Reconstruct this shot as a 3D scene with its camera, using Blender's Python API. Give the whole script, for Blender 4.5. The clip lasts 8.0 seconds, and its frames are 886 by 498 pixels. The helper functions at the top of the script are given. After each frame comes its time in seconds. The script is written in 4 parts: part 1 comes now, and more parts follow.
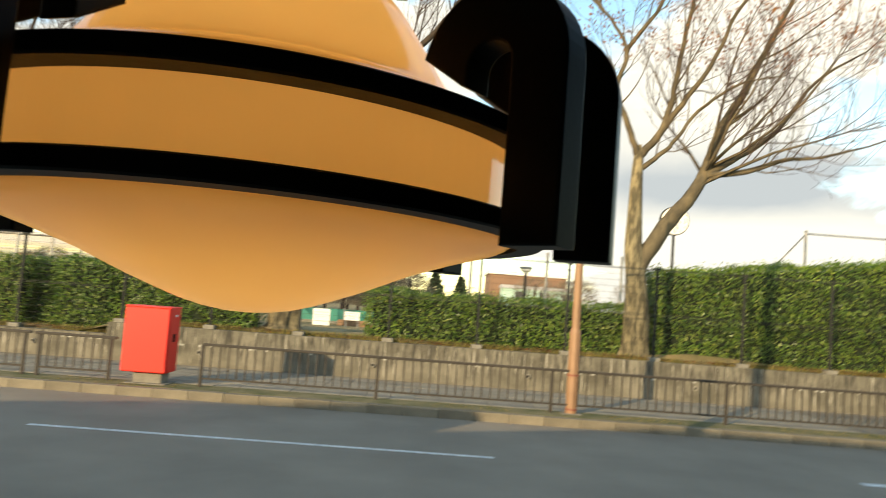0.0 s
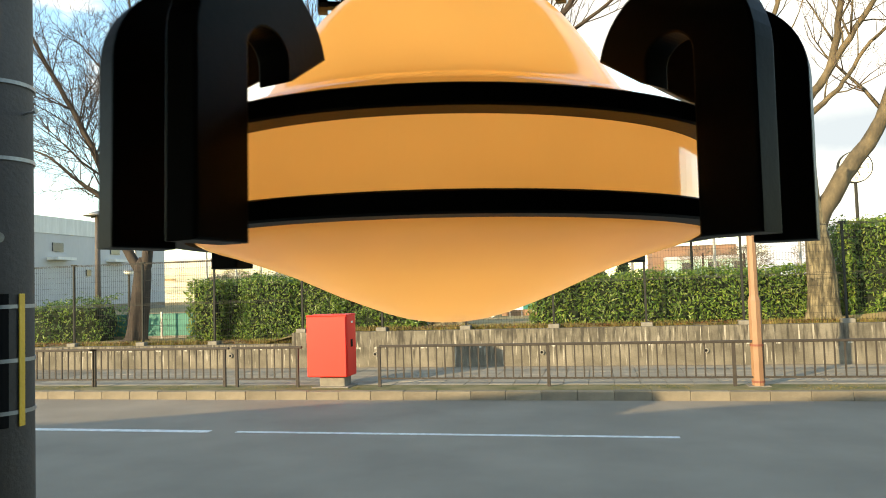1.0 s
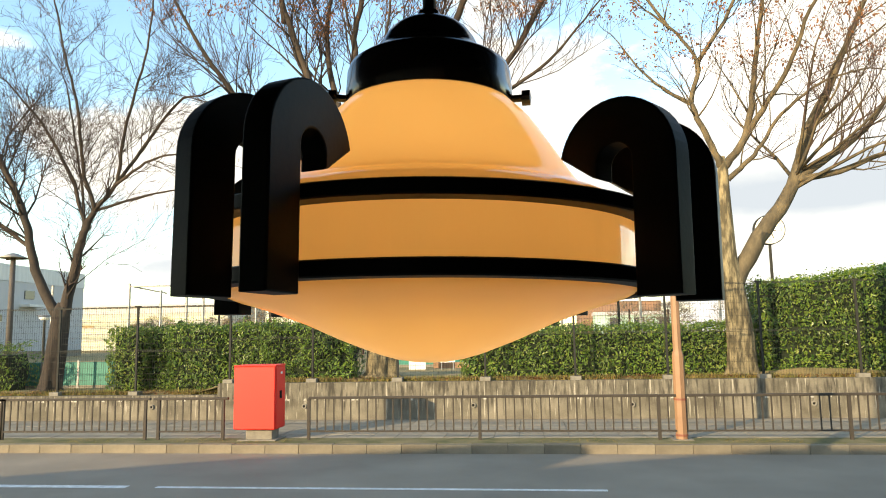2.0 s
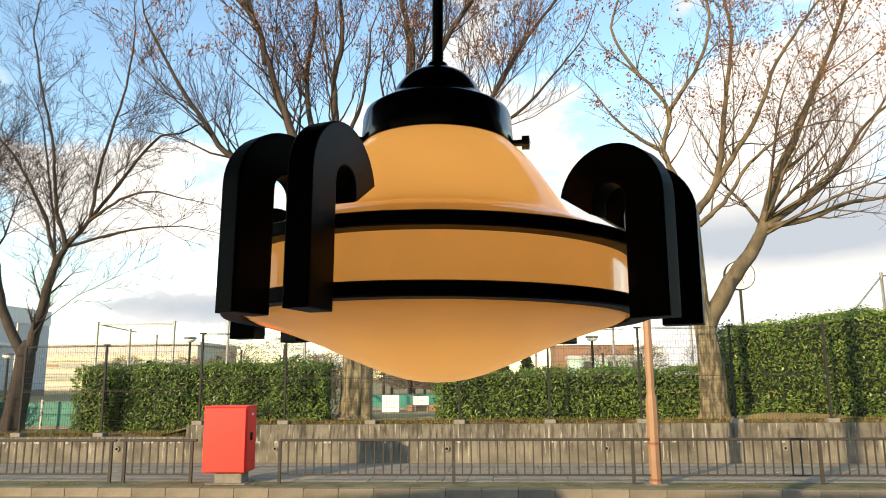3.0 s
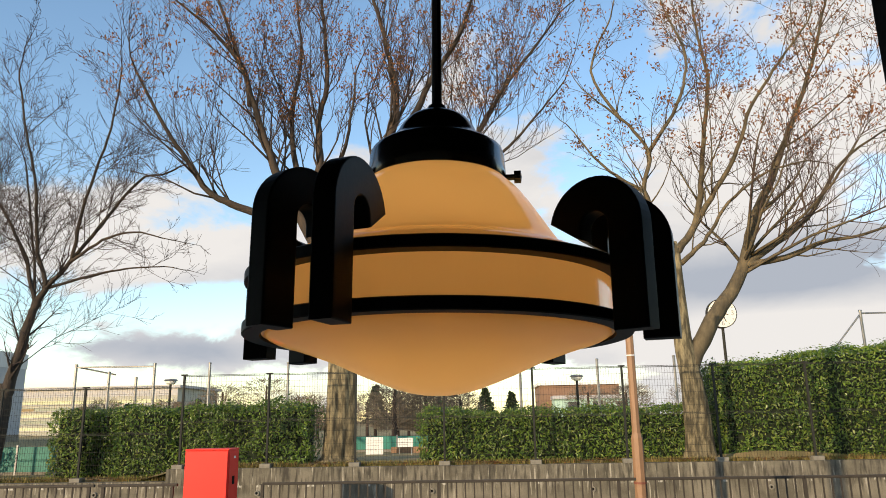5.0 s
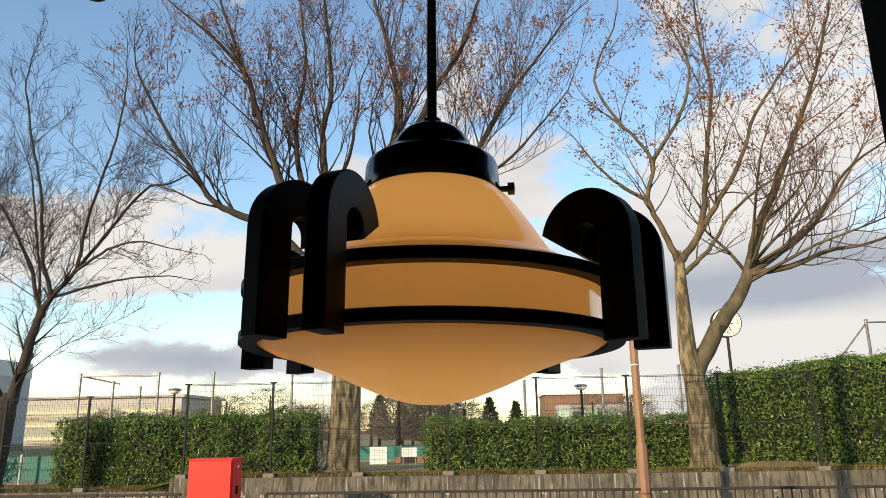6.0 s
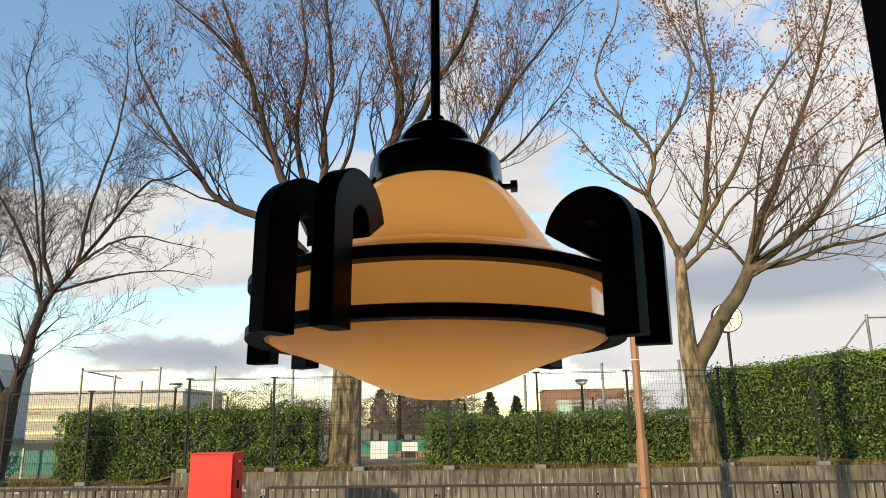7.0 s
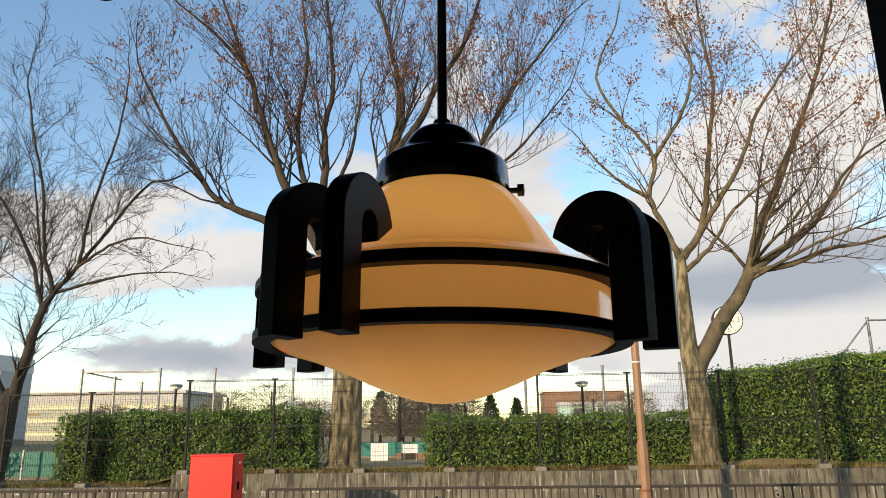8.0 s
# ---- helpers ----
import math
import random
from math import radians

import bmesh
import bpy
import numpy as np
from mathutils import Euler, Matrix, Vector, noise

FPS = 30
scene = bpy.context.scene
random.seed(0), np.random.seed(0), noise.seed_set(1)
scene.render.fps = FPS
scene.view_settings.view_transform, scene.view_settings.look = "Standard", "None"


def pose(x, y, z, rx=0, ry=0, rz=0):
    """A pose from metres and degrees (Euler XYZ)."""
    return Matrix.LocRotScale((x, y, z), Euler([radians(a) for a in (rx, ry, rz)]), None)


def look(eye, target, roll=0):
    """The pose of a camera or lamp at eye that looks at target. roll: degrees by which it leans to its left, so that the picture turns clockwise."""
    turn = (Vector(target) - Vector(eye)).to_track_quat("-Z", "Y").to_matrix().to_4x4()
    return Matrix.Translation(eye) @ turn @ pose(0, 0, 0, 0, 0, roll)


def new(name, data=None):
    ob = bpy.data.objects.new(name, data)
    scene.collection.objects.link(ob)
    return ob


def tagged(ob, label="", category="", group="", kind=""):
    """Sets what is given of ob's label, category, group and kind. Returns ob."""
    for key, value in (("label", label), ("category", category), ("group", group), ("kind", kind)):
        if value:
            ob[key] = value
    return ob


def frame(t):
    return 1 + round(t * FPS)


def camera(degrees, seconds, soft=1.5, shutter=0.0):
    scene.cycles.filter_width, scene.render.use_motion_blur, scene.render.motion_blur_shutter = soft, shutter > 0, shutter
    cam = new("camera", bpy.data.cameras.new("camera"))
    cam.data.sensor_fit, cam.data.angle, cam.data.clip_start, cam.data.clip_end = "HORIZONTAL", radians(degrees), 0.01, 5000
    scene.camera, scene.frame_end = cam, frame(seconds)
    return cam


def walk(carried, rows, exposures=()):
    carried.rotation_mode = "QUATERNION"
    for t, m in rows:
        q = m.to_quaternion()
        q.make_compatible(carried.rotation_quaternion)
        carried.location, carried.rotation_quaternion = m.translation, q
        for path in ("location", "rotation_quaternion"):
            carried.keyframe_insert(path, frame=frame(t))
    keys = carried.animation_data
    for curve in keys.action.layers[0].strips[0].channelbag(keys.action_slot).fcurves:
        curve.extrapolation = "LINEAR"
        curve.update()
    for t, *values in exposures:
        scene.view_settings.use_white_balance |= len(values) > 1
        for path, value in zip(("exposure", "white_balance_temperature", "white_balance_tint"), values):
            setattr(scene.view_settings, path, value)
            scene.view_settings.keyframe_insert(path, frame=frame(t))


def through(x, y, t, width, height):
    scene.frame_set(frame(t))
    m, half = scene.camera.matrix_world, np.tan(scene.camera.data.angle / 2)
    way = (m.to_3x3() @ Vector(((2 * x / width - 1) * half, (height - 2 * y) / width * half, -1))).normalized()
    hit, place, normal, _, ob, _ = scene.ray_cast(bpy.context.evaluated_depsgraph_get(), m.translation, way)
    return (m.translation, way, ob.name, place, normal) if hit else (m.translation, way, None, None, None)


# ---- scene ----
cam = camera(63.1, 8.0, soft=0.9, shutter=0.4)

PATH = [
    (0, (2.0308, 0.0442, 1.9714), (2.0398, 2.0392, 2.1134), 4.2),
    (0.3, (2.0285, 0.0430, 1.9774), (1.8815, 2.0360, 2.0634), 1.2),
    (0.5, (2.0315, 0.0486, 1.9794), (1.7885, 2.0316, 2.0544), -0.2),
    (1, (2.0126, 0.0272, 1.9788), (1.5966, 1.9802, 2.0798), -1.8),
    (1.5, (2.0015, -0.0243, 1.9788), (1.6955, 1.9447, 2.1478), -1.3),
    (2.8, (1.9798, -0.1072, 1.9634), (1.7998, 1.8568, 2.2934), -0.6),
    (3, (1.9750, -0.1154, 1.9602), (1.8200, 1.8466, 2.3122), -0.5),
    (3.5, (1.9631, -0.1408, 1.9538), (1.8491, 1.8182, 2.3368), -0.7),
    (4, (1.9590, -0.1610, 1.9499), (1.8580, 1.7940, 2.3609), -0.4),
    (4.5, (1.9579, -0.1690, 1.9443), (1.8599, 1.7810, 2.3803), -0.7),
    (5, (1.9644, -0.1675, 1.9374), (1.8574, 1.7765, 2.3974), -1.0),
    (6.5, (1.9741, -0.1810, 1.9367), (1.8541, 1.7550, 2.4237), -0.9),
    (7, (1.9714, -0.1839, 1.9367), (1.8514, 1.7561, 2.4077), -0.9),
    (7.5, (1.9672, -0.1852, 1.9369), (1.8452, 1.7538, 2.4109), -0.9),
    (8, (1.9657, -0.1852, 1.9383), (1.8447, 1.7538, 2.4143), -0.8),
]
EXPOSURES = [(0.0, 0.85, 8600, 7), (0.5, 1.08, 8600, 7), (1.0, 1.28, 8400, 7), (1.5, 1.25, 8300, 8), (3.0, 0.9, 8000, 12), (4.0, 0.5, 7750, 14), (5.0, 0.4, 7600, 14), (8.0, 0.38, 7550, 13)]
walk(cam, [(t, look(eye, target, roll)) for t, eye, target, roll in PATH], EXPOSURES)


# ---- world, sun, light ----
SUN_WAY = Vector((2.3, 3.2, -0.95)).normalized()      # the way the light travels
world = bpy.data.worlds.new("sky")
scene.world = world
world.use_nodes = True


def build_sky():
    nt = world.node_tree
    n, l = nt.nodes, nt.links
    n.clear()
    out = n.new("ShaderNodeOutputWorld")
    bg = n.new("ShaderNodeBackground")
    bg.inputs["Strength"].default_value = 0.15
    sky = n.new("ShaderNodeTexSky")
    sky.sky_type = "NISHITA"
    sky.sun_disc = False
    sky.sun_elevation = math.asin(-SUN_WAY.z)
    sky.sun_rotation = math.atan2(-SUN_WAY.x, -SUN_WAY.y)
    sky.air_density, sky.dust_density, sky.ozone_density = 1.0, 0.4, 2.0
    tc = n.new("ShaderNodeTexCoord")
    sep = n.new("ShaderNodeSeparateXYZ")
    l.new(tc.outputs["Generated"], sep.inputs[0])

    def calc(op, a, b=0.0, c=0.0):
        m = n.new("ShaderNodeMath"); m.operation = op
        for i, v in enumerate((a, b, c)):
            if isinstance(v, (int, float)):
                m.inputs[i].default_value = v
            else:
                l.new(v, m.inputs[i])
        return m.outputs[0]

    def clouds(scale, detail, rough, flat, at):
        mp = n.new("ShaderNodeMapping")
        mp.inputs["Scale"].default_value, mp.inputs["Location"].default_value = (1, 1, flat), (at, 0, at)
        l.new(tc.outputs["Generated"], mp.inputs[0])
        t = n.new("ShaderNodeTexNoise")
        t.inputs["Scale"].default_value, t.inputs["Detail"].default_value, t.inputs["Roughness"].default_value = scale, detail, rough
        t.inputs["Distortion"].default_value = 0.3
        l.new(mp.outputs[0], t.inputs["Vector"])
        return calc("SUBTRACT", t.outputs["Fac"], 0.5)

    east = calc("MULTIPLY", calc("ARCTAN2", sep.outputs["X"], sep.outputs["Y"]), 57.3)
    high = calc("MULTIPLY", calc("ARCSINE", sep.outputs["Z"]), 57.3)
    puff = clouds(7.0, 9.0, 0.58, 1.9, 1.7)
    wide = clouds(2.6, 4.0, 0.5, 1.6, 4.2)

    def banks(rows):
        """Cloud banks: bearing, height, half width, half height in degrees, weight."""
        total = 0.0
        for az, el, w, h, k in rows:
            p = calc("POWER", calc("DIVIDE", calc("SUBTRACT", east, az), w), 2.0)
            q = calc("POWER", calc("DIVIDE", calc("SUBTRACT", high, el), h), 2.0)
            total = calc("ADD", total, calc("MULTIPLY", calc("EXPONENT", calc("MULTIPLY", calc("ADD", p, q), -1.0)), k))
        return total

    heap = banks(((-29, 13.5, 8, 4.5, 0.42), (-17, 12, 5, 3, 0.25), (-23, 5.2, 9, 1.5, 0.30), (-9, 14, 6, 6, 0.32), (-4, 24, 4, 5, 0.16), (4, 20, 5, 5, 0.2),
                  (26, 21, 9, 7, 0.55), (17, 16.5, 6, 4, 0.34), (22, 8, 16, 5, 0.5), (8, 9, 9, 5, 0.42), (9, 25, 5, 4, -0.30), (-30, 28, 12, 6, -0.35), (-18, 21, 4, 4, -0.2), (-22, 9.2, 8, 1.3, -0.28)))
    amount = calc("ADD", calc("ADD", heap, calc("MULTIPLY", puff, 1.55)), calc("MULTIPLY", wide, 0.7))
    cover = n.new("ShaderNodeMapRange")
    cover.interpolation_type = "SMOOTHSTEP"
    cover.inputs["From Min"].default_value, cover.inputs["From Max"].default_value = 0.03, 0.27
    l.new(amount, cover.inputs[0])
    # grey bellies
    shade = banks(((22, 9.8, 10, 2.2, -0.75), (27, 12, 5, 1.5, -0.3), (-24, 5.4, 9, 1.4, -0.5), (-14, 10, 5, 2.0, -0.4), (8, 12, 7, 3, -0.25), (22, 5.6, 9, 1.6, 0.5), (24, 19, 9, 5, 0.4), (-29, 14, 8, 3, 0.2)))
    tone = n.new("ShaderNodeValToRGB")
    tone.color_ramp.elements[0].position, tone.color_ramp.elements[1].position = 0.15, 0.75
    tone.color_ramp.elements[0].color = (2.05, 2.5, 3.2, 1)
    tone.color_ramp.elements[1].color = (4.0, 4.3, 4.65, 1)
    l.new(calc("ADD", calc("ADD", shade, 0.66), calc("MULTIPLY", clouds(5.0, 6.0, 0.55, 2.2, 8.3), 0.9)), tone.inputs[0])
    mix = n.new("ShaderNodeMix"); mix.data_type = "RGBA"
    l.new(cover.outputs[0], mix.inputs["Factor"])
    deep = n.new("ShaderNodeHueSaturation")
    deep.inputs["Saturation"].default_value, deep.inputs["Value"].default_value = 1.12, 1.6
    l.new(sky.outputs[0], deep.inputs["Color"])
    l.new(deep.outputs[0], mix.inputs["A"]); l.new(tone.outputs[0], mix.inputs["B"])
    l.new(mix.outputs["Result"], bg.inputs["Color"])
    l.new(bg.outputs[0], out.inputs["Surface"])


build_sky()
sun = new("sun", bpy.data.lights.new("sun", "SUN"))
sun.data.energy, sun.data.angle, sun.data.color = 3.3, radians(0.53), (1.0, 0.85, 0.64)
sun.rotation_euler = SUN_WAY.to_track_quat("-Z", "Y").to_euler()


# ---- materials ----
def material(name, color, rough=0.8, metal=0.0, vary=0.25, scale=6.0, fine=60.0, bump=0.3, dark=None, coat=0.0, stretch=(1, 1, 1), rand=0.0, spread=(0.35, 0.68)):
    """A surface with variation at two scales: large stains and fine grain, with relief."""
    m = bpy.data.materials.new(name)
    m.use_nodes = True
    nt = m.node_tree
    n, l = nt.nodes, nt.links
    b = n["Principled BSDF"]
    b.inputs["Roughness"].default_value, b.inputs["Metallic"].default_value = rough, metal
    b.inputs["Coat Weight"].default_value = coat
    tc = n.new("ShaderNodeTexCoord")
    mp = n.new("ShaderNodeMapping")
    mp.inputs["Scale"].default_value = stretch
    l.new(tc.outputs["Object"], mp.inputs[0])
    n1 = n.new("ShaderNodeTexNoise"); n1.inputs["Scale"].default_value = scale; n1.inputs["Detail"].default_value = 6
    n2 = n.new("ShaderNodeTexNoise"); n2.inputs["Scale"].default_value = fine; n2.inputs["Detail"].default_value = 3
    l.new(mp.outputs[0], n1.inputs["Vector"]); l.new(mp.outputs[0], n2.inputs["Vector"])
    ramp = n.new("ShaderNodeValToRGB")
    d = dark or tuple(c * (1 - vary) for c in color)
    ramp.color_ramp.elements[0].color, ramp.color_ramp.elements[1].color = (*d, 1), (*color, 1)
    ramp.color_ramp.elements[0].position, ramp.color_ramp.elements[1].position = spread
    l.new(n1.outputs["Fac"], ramp.inputs[0])
    grain = n.new("ShaderNodeMapRange")
    grain.inputs["To Min"].default_value, grain.inputs["To Max"].default_value = 1 - vary * 0.8, 1 + vary * 0.8
    l.new(n2.outputs["Fac"], grain.inputs[0])
    hsv = n.new("ShaderNodeHueSaturation")
    l.new(ramp.outputs[0], hsv.inputs["Color"])
    if rand:
        info = n.new("ShaderNodeObjectInfo")
        geo = n.new("ShaderNodeNewGeometry")
        add = n.new("ShaderNodeMath"); add.operation = "ADD"
        l.new(info.outputs["Random"], add.inputs[0]); l.new(geo.outputs["Random Per Island"], add.inputs[1])
        fr = n.new("ShaderNodeMath"); fr.operation = "FRACT"
        l.new(add.outputs[0], fr.inputs[0])
        rr = n.new("ShaderNodeMapRange")
        rr.inputs["To Min"].default_value, rr.inputs["To Max"].default_value = 1 - rand, 1 + rand
        l.new(fr.outputs[0], rr.inputs[0])
        mul = n.new("ShaderNodeMath"); mul.operation = "MULTIPLY"
        l.new(rr.outputs[0], mul.inputs[0]); l.new(grain.outputs[0], mul.inputs[1])
        l.new(mul.outputs[0], hsv.inputs["Value"])
    else:
        l.new(grain.outputs[0], hsv.inputs["Value"])
    l.new(hsv.outputs[0], b.inputs["Base Color"])
    if bump:
        bp = n.new("ShaderNodeBump")
        bp.inputs["Strength"].default_value, bp.inputs["Distance"].default_value = bump, 0.01
        l.new(n2.outputs["Fac"], bp.inputs["Height"]); l.new(bp.outputs[0], b.inputs["Normal"])
    return m


def wall_material(name):
    """Old poured concrete: dark drips, blotches, and a broken line of lime at the pour joint."""
    m = bpy.data.materials.new(name)
    m.use_nodes = True
    nt = m.node_tree
    n, l = nt.nodes, nt.links
    b = n["Principled BSDF"]
    b.inputs["Roughness"].default_value = 0.93
    tc = n.new("ShaderNodeTexCoord")

    def tex(stretch, scale, lo, hi, detail=5):
        mp = n.new("ShaderNodeMapping"); mp.inputs["Scale"].default_value = stretch
        l.new(tc.outputs["Object"], mp.inputs[0])
        t = n.new("ShaderNodeTexNoise"); t.inputs["Scale"].default_value = scale; t.inputs["Detail"].default_value = detail
        l.new(mp.outputs[0], t.inputs["Vector"])
        r = n.new("ShaderNodeMapRange"); r.inputs["From Min"].default_value, r.inputs["From Max"].default_value = lo, hi
        l.new(t.outputs["Fac"], r.inputs[0])
        return r.outputs[0], t.outputs["Fac"]

    def mix(fac, a, c):
        x = n.new("ShaderNodeMix"); x.data_type = "RGBA"
        l.new(fac, x.inputs["Factor"])
        for slot, v in (("A", a), ("B", c)):
            if isinstance(v, tuple):
                x.inputs[slot].default_value = (*v, 1)
            else:
                l.new(v, x.inputs[slot])
        return x.outputs["Result"]

    blotch, _ = tex((1, 1, 1.4), 1.3, 0.35, 0.68)
    drip, _ = tex((8, 8, 1.1), 1.9, 0.36, 0.56, 7)
    fade, _ = tex((5, 5, 0.2), 1.6, 0.2, 0.8)
    fine, raw = tex((1, 1, 1), 34, 0.2, 0.8, 4)
    pale, _ = tex((2.5, 2.5, 1.0), 3.4, 0.57, 0.66)
    col = mix(blotch, (0.105, 0.094, 0.067), (0.215, 0.192, 0.142))
    sep = n.new("ShaderNodeSeparateXYZ"); l.new(tc.outputs["Object"], sep.inputs[0])
    # the drips run down from the top edge, each to its own length
    reach = n.new("ShaderNodeMath"); reach.operation = "MULTIPLY_ADD"; reach.inputs[1].default_value = 0.75
    l.new(fade, reach.inputs[0]); l.new(sep.outputs["Z"], reach.inputs[2])
    run = n.new("ShaderNodeMapRange"); run.inputs["From Min"].default_value, run.inputs["From Max"].default_value = 0.55, 0.85
    l.new(reach.outputs[0], run.inputs[0])
    wet = n.new("ShaderNodeMath"); wet.operation = "SUBTRACT"; wet.inputs[0].default_value = 1.0; l.new(drip, wet.inputs[1])
    stain = n.new("ShaderNodeMath"); stain.operation = "MULTIPLY"; l.new(wet.outputs[0], stain.inputs[0]); l.new(run.outputs[0], stain.inputs[1])
    col = mix(stain.outputs[0], col, (0.052, 0.046, 0.034))
    lime, _ = tex((11, 11, 0.9), 1.7, 0.60, 0.68, 6)
    col = mix(lime, col, (0.36, 0.33, 0.26))
    wob, _ = tex((1, 1, 1), 2.0, 0.0, 1.0)
    wo = n.new("ShaderNodeMath"); wo.operation = "MULTIPLY_ADD"; wo.inputs[1].default_value = -0.06; wo.inputs[2].default_value = -0.40
    l.new(wob, wo.inputs[0])
    dz = n.new("ShaderNodeMath"); dz.operation = "ADD"; l.new(sep.outputs["Z"], dz.inputs[0]); l.new(wo.outputs[0], dz.inputs[1])
    ab = n.new("ShaderNodeMath"); ab.operation = "ABSOLUTE"; l.new(dz.outputs[0], ab.inputs[0])
    ln = n.new("ShaderNodeMapRange"); ln.inputs["From Min"].default_value, ln.inputs["From Max"].default_value = 0.03, 0.008
    l.new(ab.outputs[0], ln.inputs[0])
    mu = n.new("ShaderNodeMath"); mu.operation = "MULTIPLY"; l.new(ln.outputs[0], mu.inputs[0]); l.new(pale, mu.inputs[1])
    col = mix(mu.outputs[0], col, (0.52, 0.50, 0.43))
    hsv = n.new("ShaderNodeHueSaturation")
    gr = n.new("ShaderNodeMapRange"); gr.inputs["To Min"].default_value, gr.inputs["To Max"].default_value = 0.75, 1.25
    l.new(raw, gr.inputs[0]); l.new(gr.outputs[0], hsv.inputs["Value"]); l.new(col, hsv.inputs["Color"])
    l.new(hsv.outputs[0], b.inputs["Base Color"])
    bp = n.new("ShaderNodeBump"); bp.inputs["Strength"].default_value, bp.inputs["Distance"].default_value = 0.8, 0.012
    l.new(raw, bp.inputs["Height"]); l.new(bp.outputs[0], b.inputs["Normal"])
    return m


def leaf_material(name, color, other, through=0.3, rough=0.45):
    """Leaves: a colour for each island, and light coming through."""
    m = bpy.data.materials.new(name)
    m.use_nodes = True
    nt = m.node_tree
    n, l = nt.nodes, nt.links
    b = n["Principled BSDF"]
    b.inputs["Roughness"].default_value = rough
    geo = n.new("ShaderNodeNewGeometry")
    ramp = n.new("ShaderNodeValToRGB")
    ramp.color_ramp.elements[0].color, ramp.color_ramp.elements[1].color = (*color, 1), (*other, 1)
    l.new(geo.outputs["Random Per Island"], ramp.inputs[0])
    tc = n.new("ShaderNodeTexCoord")
    n1 = n.new("ShaderNodeTexNoise"); n1.inputs["Scale"].default_value = 1.6; n1.inputs["Detail"].default_value = 3
    l.new(tc.outputs["Object"], n1.inputs["Vector"])
    mr = n.new("ShaderNodeMapRange"); mr.inputs["To Min"].default_value, mr.inputs["To Max"].default_value = 0.35, 1.65
    l.new(n1.outputs["Fac"], mr.inputs[0])
    hsv = n.new("ShaderNodeHueSaturation")
    l.new(ramp.outputs[0], hsv.inputs["Color"]); l.new(mr.outputs[0], hsv.inputs["Value"])
    l.new(hsv.outputs[0], b.inputs["Base Color"])
    tr = n.new("ShaderNodeBsdfTranslucent")
    l.new(hsv.outputs[0], tr.inputs["Color"])
    mix = n.new("ShaderNodeMixShader"); mix.inputs[0].default_value = through
    l.new(b.outputs[0], mix.inputs[1]); l.new(tr.outputs[0], mix.inputs[2])
    l.new(mix.outputs[0], n["Material Output"].inputs["Surface"])
    return m


def opal_glass(name):
    """Amber opal glass: glossy outside, scattering light through its wall."""
    m = bpy.data.materials.new(name)
    m.use_nodes = True
    nt = m.node_tree
    n, l = nt.nodes, nt.links
    b = n["Principled BSDF"]
    b.inputs["Base Color"].default_value = (0.76, 0.525, 0.235, 1)
    b.inputs["Roughness"].default_value = 0.14
    b.inputs["Coat Weight"].default_value, b.inputs["Coat Roughness"].default_value = 0.7, 0.04
    tr = n.new("ShaderNodeBsdfTranslucent")
    tr.inputs["Color"].default_value = (0.96, 0.80, 0.50, 1)
    tc = n.new("ShaderNodeTexCoord")
    n1 = n.new("ShaderNodeTexNoise"); n1.inputs["Scale"].default_value = 14.0
    l.new(tc.outputs["Object"], n1.inputs["Vector"])
    mr = n.new("ShaderNodeMapRange"); mr.inputs["To Min"].default_value, mr.inputs["To Max"].default_value = 0.42, 0.48
    l.new(n1.outputs["Fac"], mr.inputs[0])
    mix = n.new("ShaderNodeMixShader")
    l.new(mr.outputs[0], mix.inputs[0])
    l.new(b.outputs[0], mix.inputs[1]); l.new(tr.outputs[0], mix.inputs[2])
    l.new(mix.outputs[0], n["Material Output"].inputs["Surface"])
    return m


